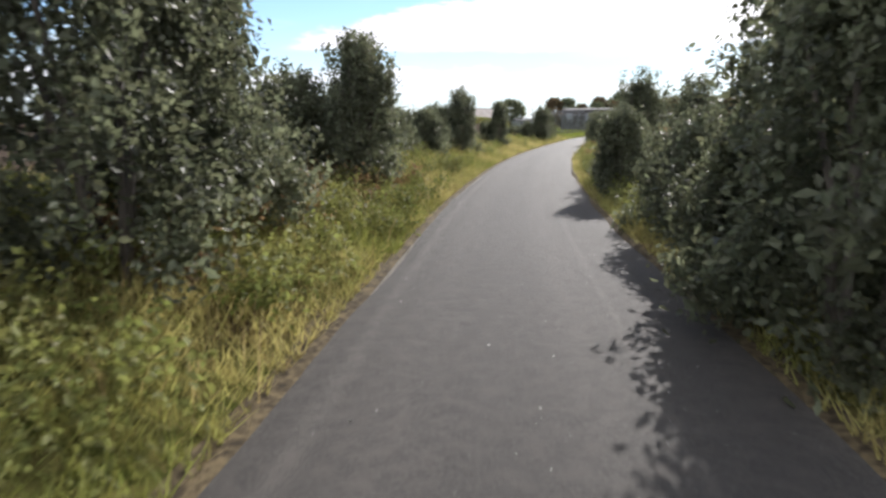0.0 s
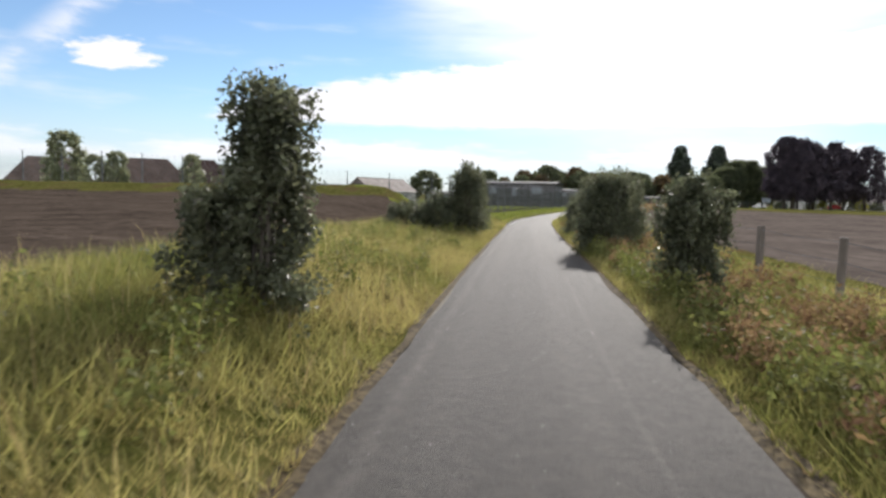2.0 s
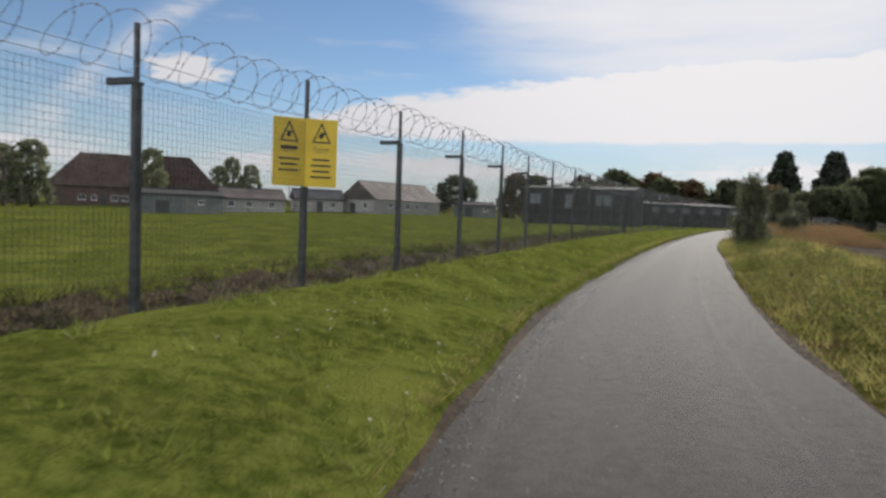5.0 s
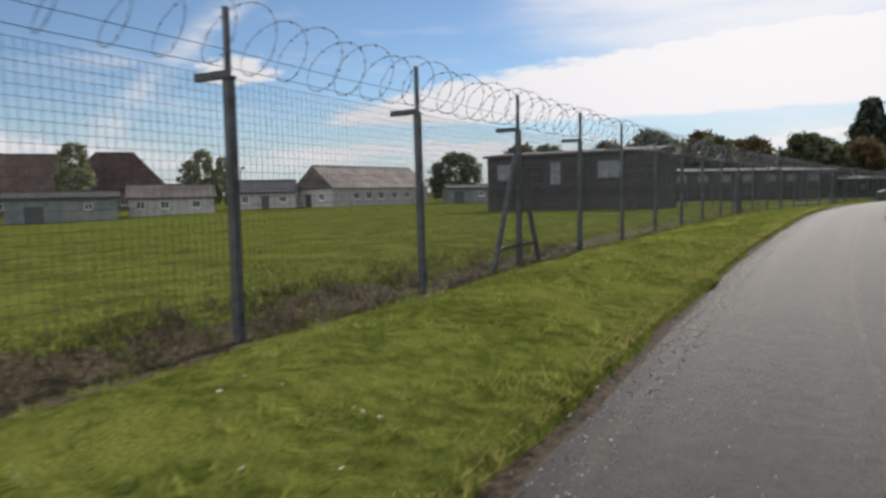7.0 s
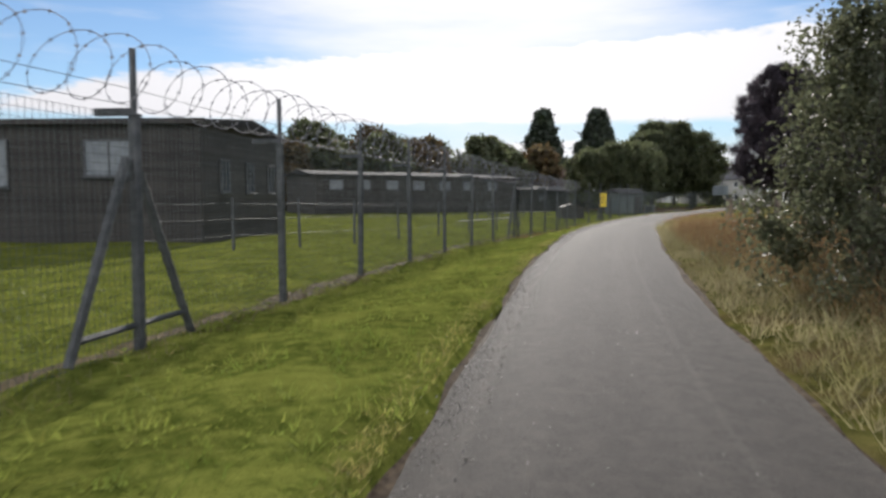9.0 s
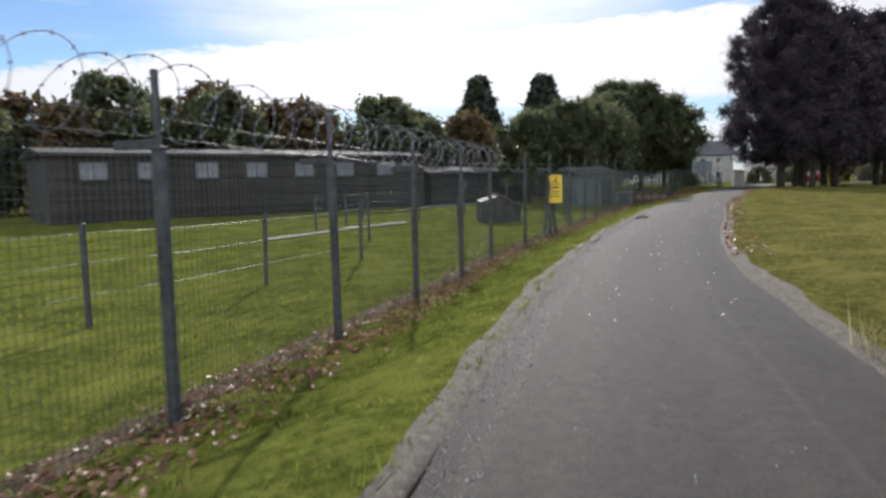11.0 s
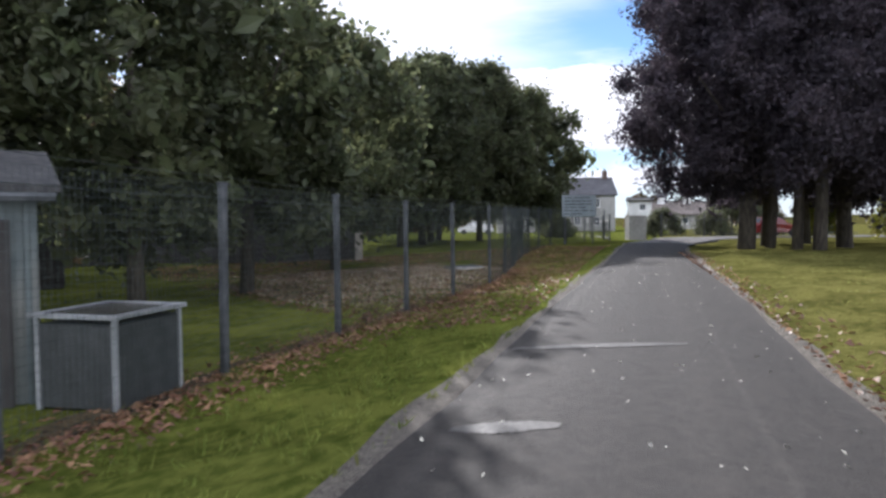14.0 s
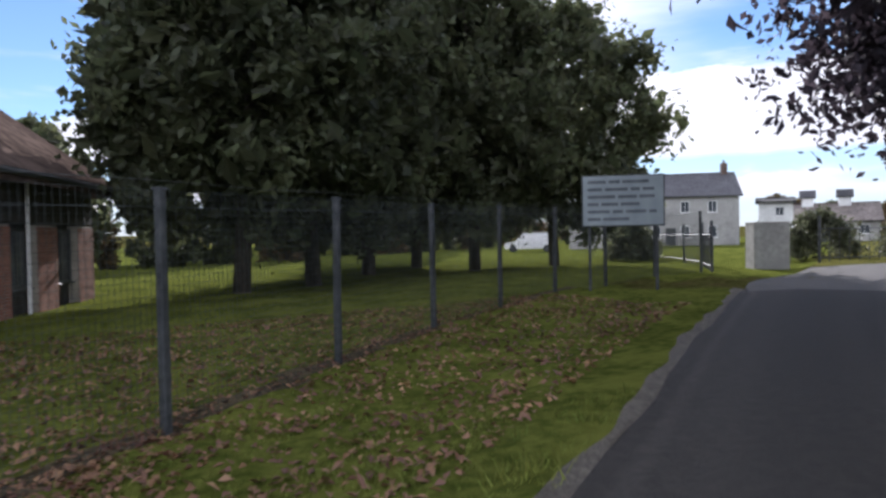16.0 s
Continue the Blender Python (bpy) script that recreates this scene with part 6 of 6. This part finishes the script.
for row in range(31):
    for bx_, whole in course(row):
        courses.box((0.215 if whole else 0.1025, 0.03, 0.065), pose(bx_, -0.168 - 0.003 * ((row * 7 + int(bx_ * 40)) % 3), 0.04 + row * 0.075))
courses = courses.mesh("brickwork", brick_wall_m)
for q in range(5):
    pr = part("pier", pier, mortar_m, blk, "red brick pier", pose(-BL / 2 + 0.6 + q * 2.45, -BD / 2 + 0.14, 0))
    if q == 1:
        for row in range(31):
            for bx_, whole in course(row):
                part("brick", one_brick if whole else half_brick, brick_m, pr, m=pose(bx_, -0.168 - 0.003 * ((row * 7 + int(bx_ * 40)) % 3), 0.04 + row * 0.075))
    else:
        part("brickwork", courses, brick_m, pr)["kind"] = "stuff"
for q in range(4):
    window_part(blk, pose(-BL / 2 + 1.82 + q * 2.45, -BD / 2 + 0.2, 1.55), 1.2, 1.5, grey_plastic)
upper = part("upper_boarding", Geo().box((BL - 0.1, 0.3, BE - 2.42), pose(0, -BD / 2 + 0.14, (BE + 2.42) / 2), 0.01), dark_board, blk, "dark stained boarding above the brickwork")
for q in range(9):
    part("board", Geo().box((BL - 0.14, 0.025, 0.17), pose(0, -BD / 2 - 0.018, 2.52 + q * 0.17, 5), 0.004), dark_board, upper)
rf = part("roof", roof_geo(BL, BD, BE, 8.4, 0.7, 0.0, 0.2), brown_tile, blk)
# Gables get the same dark tone, standing in for shade.
for s in (-1, 1):
    tri_ = Geo().add([(0, -BD / 2 + 0.3, BE - 0.1), (0, BD / 2 - 0.3, BE - 0.1), (0, 0, 7.95), (0.2, -BD / 2 + 0.3, BE - 0.1), (0.2, BD / 2 - 0.3, BE - 0.1), (0.2, 0, 7.95)], [(0, 2, 1), (3, 4, 5), (0, 1, 4, 3), (1, 2, 5, 4), (2, 0, 3, 5)])
    part("gable", tri_, dark_board, blk, "gable coloured dark for the shade on it", pose(s * (BL / 2 - 0.2) - 0.1, 0, 0))
part("gutter", Geo().tube([(-BL / 2 - 0.7, -BD / 2 - 0.72, BE - 0.5), (BL / 2 + 0.7, -BD / 2 - 0.72, BE - 0.5)], 0.07, 6), grey_plastic, rf)
part("fascia", Geo().box((BL + 1.4, 0.05, 0.24), pose(0, -BD / 2 - 0.66, BE - 0.52), 0.008), dark_board, rf)
part("downpipe", Geo().tube([(1.3, -BD / 2 - 0.1, 0), (1.3, -BD / 2 - 0.1, BE - 0.5)], 0.05, 6), white_m, blk)
house("brick_hall", 82, 136, 70, 13, 9, 3.4, 6.4, brick_wall_m, brown_tile, "brick hall with a dark ridge roof behind the trees", [(0, -3, 1.8, 1.3, 1.3), (0, 2, 1.8, 1.3, 1.3)], category="building", doors=[(0, 5, 1.2, 2.1)])

bx, by = 106.9, 118.0
board = thing("notice_board", pose(bx, by, ground_z(bx, by), 0, 0, -40), "large pale blue-grey notice board on posts with dark writing", "sign")
for s in (-0.9, 0.9):
    part("post", Geo().box((0.08, 0.08, 3.4), pose(s, 0.06, 1.5), 0.01), steel, board)
pl = part("panel", Geo().box((2.15, 0.03, 1.36), pose(0, 0, 2.5), 0.01), board_white, board)
part("panel_frame", Geo().box((2.22, 0.02, 1.43), pose(0, 0.022, 2.5), 0.008), steel, board)
for q, words in enumerate(((0.5, 0.3, 0.7), (0.4, 0.62, 0.25, 0.3), (0.75, 0.5, 0.4), (0.3, 0.45, 0.5), (0.6, 0.28, 0.55, 0.2), (0.35, 0.7))):
    at = -0.95
    for w in words:                                                # each bar stands for one word
        part("writing", Geo().box((w, 0.004, 0.085), pose(at + w / 2, -0.018, 3.02 - 0.205 * q)), dark_ink, pl)
        at += w + 0.07

# white gate pillar and railings
wall_panel = thing("gate_pillar", pose(119.4, 122.2, ground_z(119.4, 122.2), 0, 0, -38), "square pale-rendered gate pillar with a thin cap", "pillar")
part("shaft", Geo().box((1.4, 1.2, 2.0), pose(0, 0, 0.9), 0.03), render_m, wall_panel)
part("cap", Geo().box((1.44, 1.24, 0.05), pose(0, 0, 1.915), 0.015), concrete, wall_panel)
rail = thing("railings", pose(0, 0, 0), "dark steel railings at the road junction", "railings")
rp = [(115.5, 121.9), (118.3, 124.6), (121.2, 128.1), (124.2, 132.6), (128, 138)]
rp2 = [(121.5, 121.2), (126, 119.9), (131, 118.2), (136, 116.2), (142, 113.5)]
bar = Geo().box((0.025, 0.025, 1.5), pose(0, 0, 0.75)).mesh("bar", steel)
for line in (rp, rp2):
    for (ax, ay), (cx_, cy_) in zip(line[:-1], line[1:]):
        a, b = Vector((ax, ay, ground_z(ax, ay))), Vector((cx_, cy_, ground_z(cx_, cy_)))
        n = 9
        for q in range(n):
            p = a + (b - a) * q / n
            part("bar", bar, steel, rail, m=pose(p.x, p.y, p.z))
        for z in (0.2, 1.45):
            part("rail", Geo().tube([a + Vector((0, 0, z)), b + Vector((0, 0, z))], 0.022, 4), steel, rail)
        part("post", Geo().box((0.09, 0.09, 2.2), pose(a.x, a.y, a.z + 0.9), 0.01), steel, rail)

W2 = [(0, x, z, 1.0, 1.35) for x in (-4.6, -1.6, 1.6, 4.6) for z in (1.6, 4.5)]
house("white_house", 157.5, 161.5, -42, 15, 8, 6.0, 8.6, render_m, slate_m, "white two-storey house with a slate roof and chimney", W2, chimney=1, doors=[(0, 0.0, 1.1, 2.1)])
house("white_house", 143.5, 158.5, -42, 6, 6, 3.0, 4.6, render_m, slate_m, "white single-storey wing with a slate roof", [(0, -1.2, 1.5, 0.9, 1.1), (0, 1.4, 1.5, 0.9, 1.1)])
house("outbuilding", 163, 150.8, -56, 3.4, 4, 4.9, 5.2, white_m, felt, "white flat-roofed outbuilding behind the pillar", [(0, 0.4, 3.7, 0.9, 1.0)], category="building")
stable = house("stable_block", 173.5, 151.5, -59, 11, 8, 2.8, 4.7, render_m, tile_m, "stable block with two roof cupolas", [(0, x, 1.6, 1.0, 1.1) for x in (-4, -2, 2, 4)], category="building", doors=[(0, 0, 1.6, 2.2)])
for s in (-1.7, 2.2):
    cu = part("cupola", Geo().box((1.3, 1.3, 1.5), pose(s, 0, 5.0), 0.03), white_m, stable)
    part("cupola_roof", roof_geo(1.3, 1.3, 5.75, 6.4, 0.25, 0.0, 0.08), slate_m, cu, m=pose(s, 0, 0))


def vehicle(name, m, paint, L, W, Hh, bonnet, label, category):
    """A parked vehicle, its nose towards +x: body, glasshouse, wheels, lights."""
    v = thing(name, m, label, category)
    sill, belt, r = 0.28, 0.95, 0.32
    prof = [(-L / 2, sill), (L / 2 - 0.05, sill), (L / 2, 0.55), (L / 2 - 0.1, 0.82), (L / 2 - bonnet, belt), (L / 2 - bonnet - 0.75, Hh - 0.02), (-L / 2 + 0.45, Hh), (-L / 2 + 0.08, belt), (-L / 2, 0.6)]
    ws = [W / 2 * (1.0 if z < 1.0 else 0.84) for _, z in prof]
    verts = [(x, -w, z) for (x, z), w in zip(prof, ws)] + [(x, w, z) for (x, z), w in zip(prof, ws)]
    n = len(prof)
    faces = [tuple(range(n)), tuple(range(2 * n - 1, n - 1, -1))] + [(k, k + n, (k + 1) % n + n, (k + 1) % n) for k in range(n)]
    body = part("body", Geo().add(verts, faces), paint, v)
    bm = bmesh.new()
    bm.from_mesh(body.data)
    bmesh.ops.recalc_face_normals(bm, faces=bm.faces)
    bmesh.ops.bevel(bm, geom=list(bm.edges), offset=0.05, segments=2, affect="EDGES")
    bm.to_mesh(body.data)
    bm.free()
    for s in (-1, 1):
        gl = Geo().add([(L / 2 - bonnet - 0.12, 0, belt + 0.03), (L / 2 - bonnet - 0.72, 0, Hh - 0.12), (-L / 2 + 0.6, 0, Hh - 0.12), (-L / 2 + 0.3, 0, belt + 0.03)], [(0, 1, 2, 3)])
        part("side_window", gl, window_glass, v, m=pose(0, s * (W / 2 * 0.93 + 0.006), 0, s * 9))
        part("headlight", Geo().box((0.06, 0.3, 0.14), pose(L / 2 - 0.03, s * (W / 2 - 0.26), 0.68), 0.02), white_m, v)
        part("tail_light", Geo().box((0.05, 0.16, 0.3), pose(-L / 2 + 0.0, s * (W / 2 - 0.14), 0.85), 0.02), car_red, v)
        for x in (-L / 2 + 0.75, L / 2 - 0.8):
            w = part("wheel", Geo().tube([(x, s * (W / 2 - 0.16), r), (x, s * (W / 2 + 0.01), r)], [r, r], 18), rubber, v)
            part("rim", Geo().tube([(x, s * (W / 2 - 0.0), r), (x, s * (W / 2 + 0.025), r)], [r * 0.62, r * 0.55], 12), steel, w)
    sl = math.degrees(math.atan2(Hh - belt, 0.75))
    part("windscreen", Geo().box((0.02, W * 0.8, 0.82), pose(L / 2 - bonnet - 0.36, 0, (belt + Hh) / 2 + 0.01, 0, -(90 - sl), 0), 0.006), window_glass, v)
    part("rear_window", Geo().box((0.02, W * 0.76, 0.42), pose(-L / 2 + 0.24, 0, (belt + Hh) / 2 + 0.02, 0, 32, 0), 0.006), window_glass, v)
    return v


vehicle("white_car", pose(130.5, 153.5, ground_z(130.5, 153.5) + 0.02, 0, 0, 140), car_white, 4.6, 1.8, 1.75, 0.95, "white estate car parked on the grass beyond the trees", "car")
vehicle("red_car", pose(126.0, 114.3, ground_z(126.0, 114.3) + 0.1, 0, 0, -20), car_red, 4.1, 1.7, 1.45, 1.15, "dark red hatchback parked behind the beech trunks", "car")

for k, (x, y, h, s) in enumerate([(115.8, 106.9, 3.6, 1.1), (127.0, 106.5, 4.2, 1.6)]):
    tree("yellow_shrub", pose(x, y, land(x, y)), h, s, 0.3, 4500, 0.09, leaf_yellow, "sunlit yellow-green shrub behind the beeches", 520 + k, "bush", 0.05, 30, "shrub", "yellow shrubs")
for k, (x, y, h, s) in enumerate([(127, 124.5, 2.4, 1.8), (132, 122.5, 2.2, 1.9), (137, 120, 2.4, 2.0), (142.5, 117.5, 2.4, 2.0), (122.5, 133, 2.2, 1.6), (127, 137.5, 2.4, 1.8)]):
    tree("garden_hedge", pose(x, y, land(x, y)), h, s, 0.1, 4200, 0.1, leaf_hedge, "dense dark garden hedge beyond the railings", 540 + k, "bush", 0.05, 34, "hedge", "garden hedges")
tree("garden_tree", pose(139, 124, land(139, 124)), 5.0, 2.2, 1.6, 5000, 0.12, leaf_green, "small leafy garden tree beside the railings", 560, "round", 0.1, 34)
for x, y, s in ((166, 162, 0.62), (186, 166, 0.66), (200, 148, 0.7), (150, 182, 0.9), (140, 186, 0.85)):
    copy_thing(far_b, pose(x, y, land(x, y), 0, 0, x * 7) @ Matrix.Scale(s, 4))
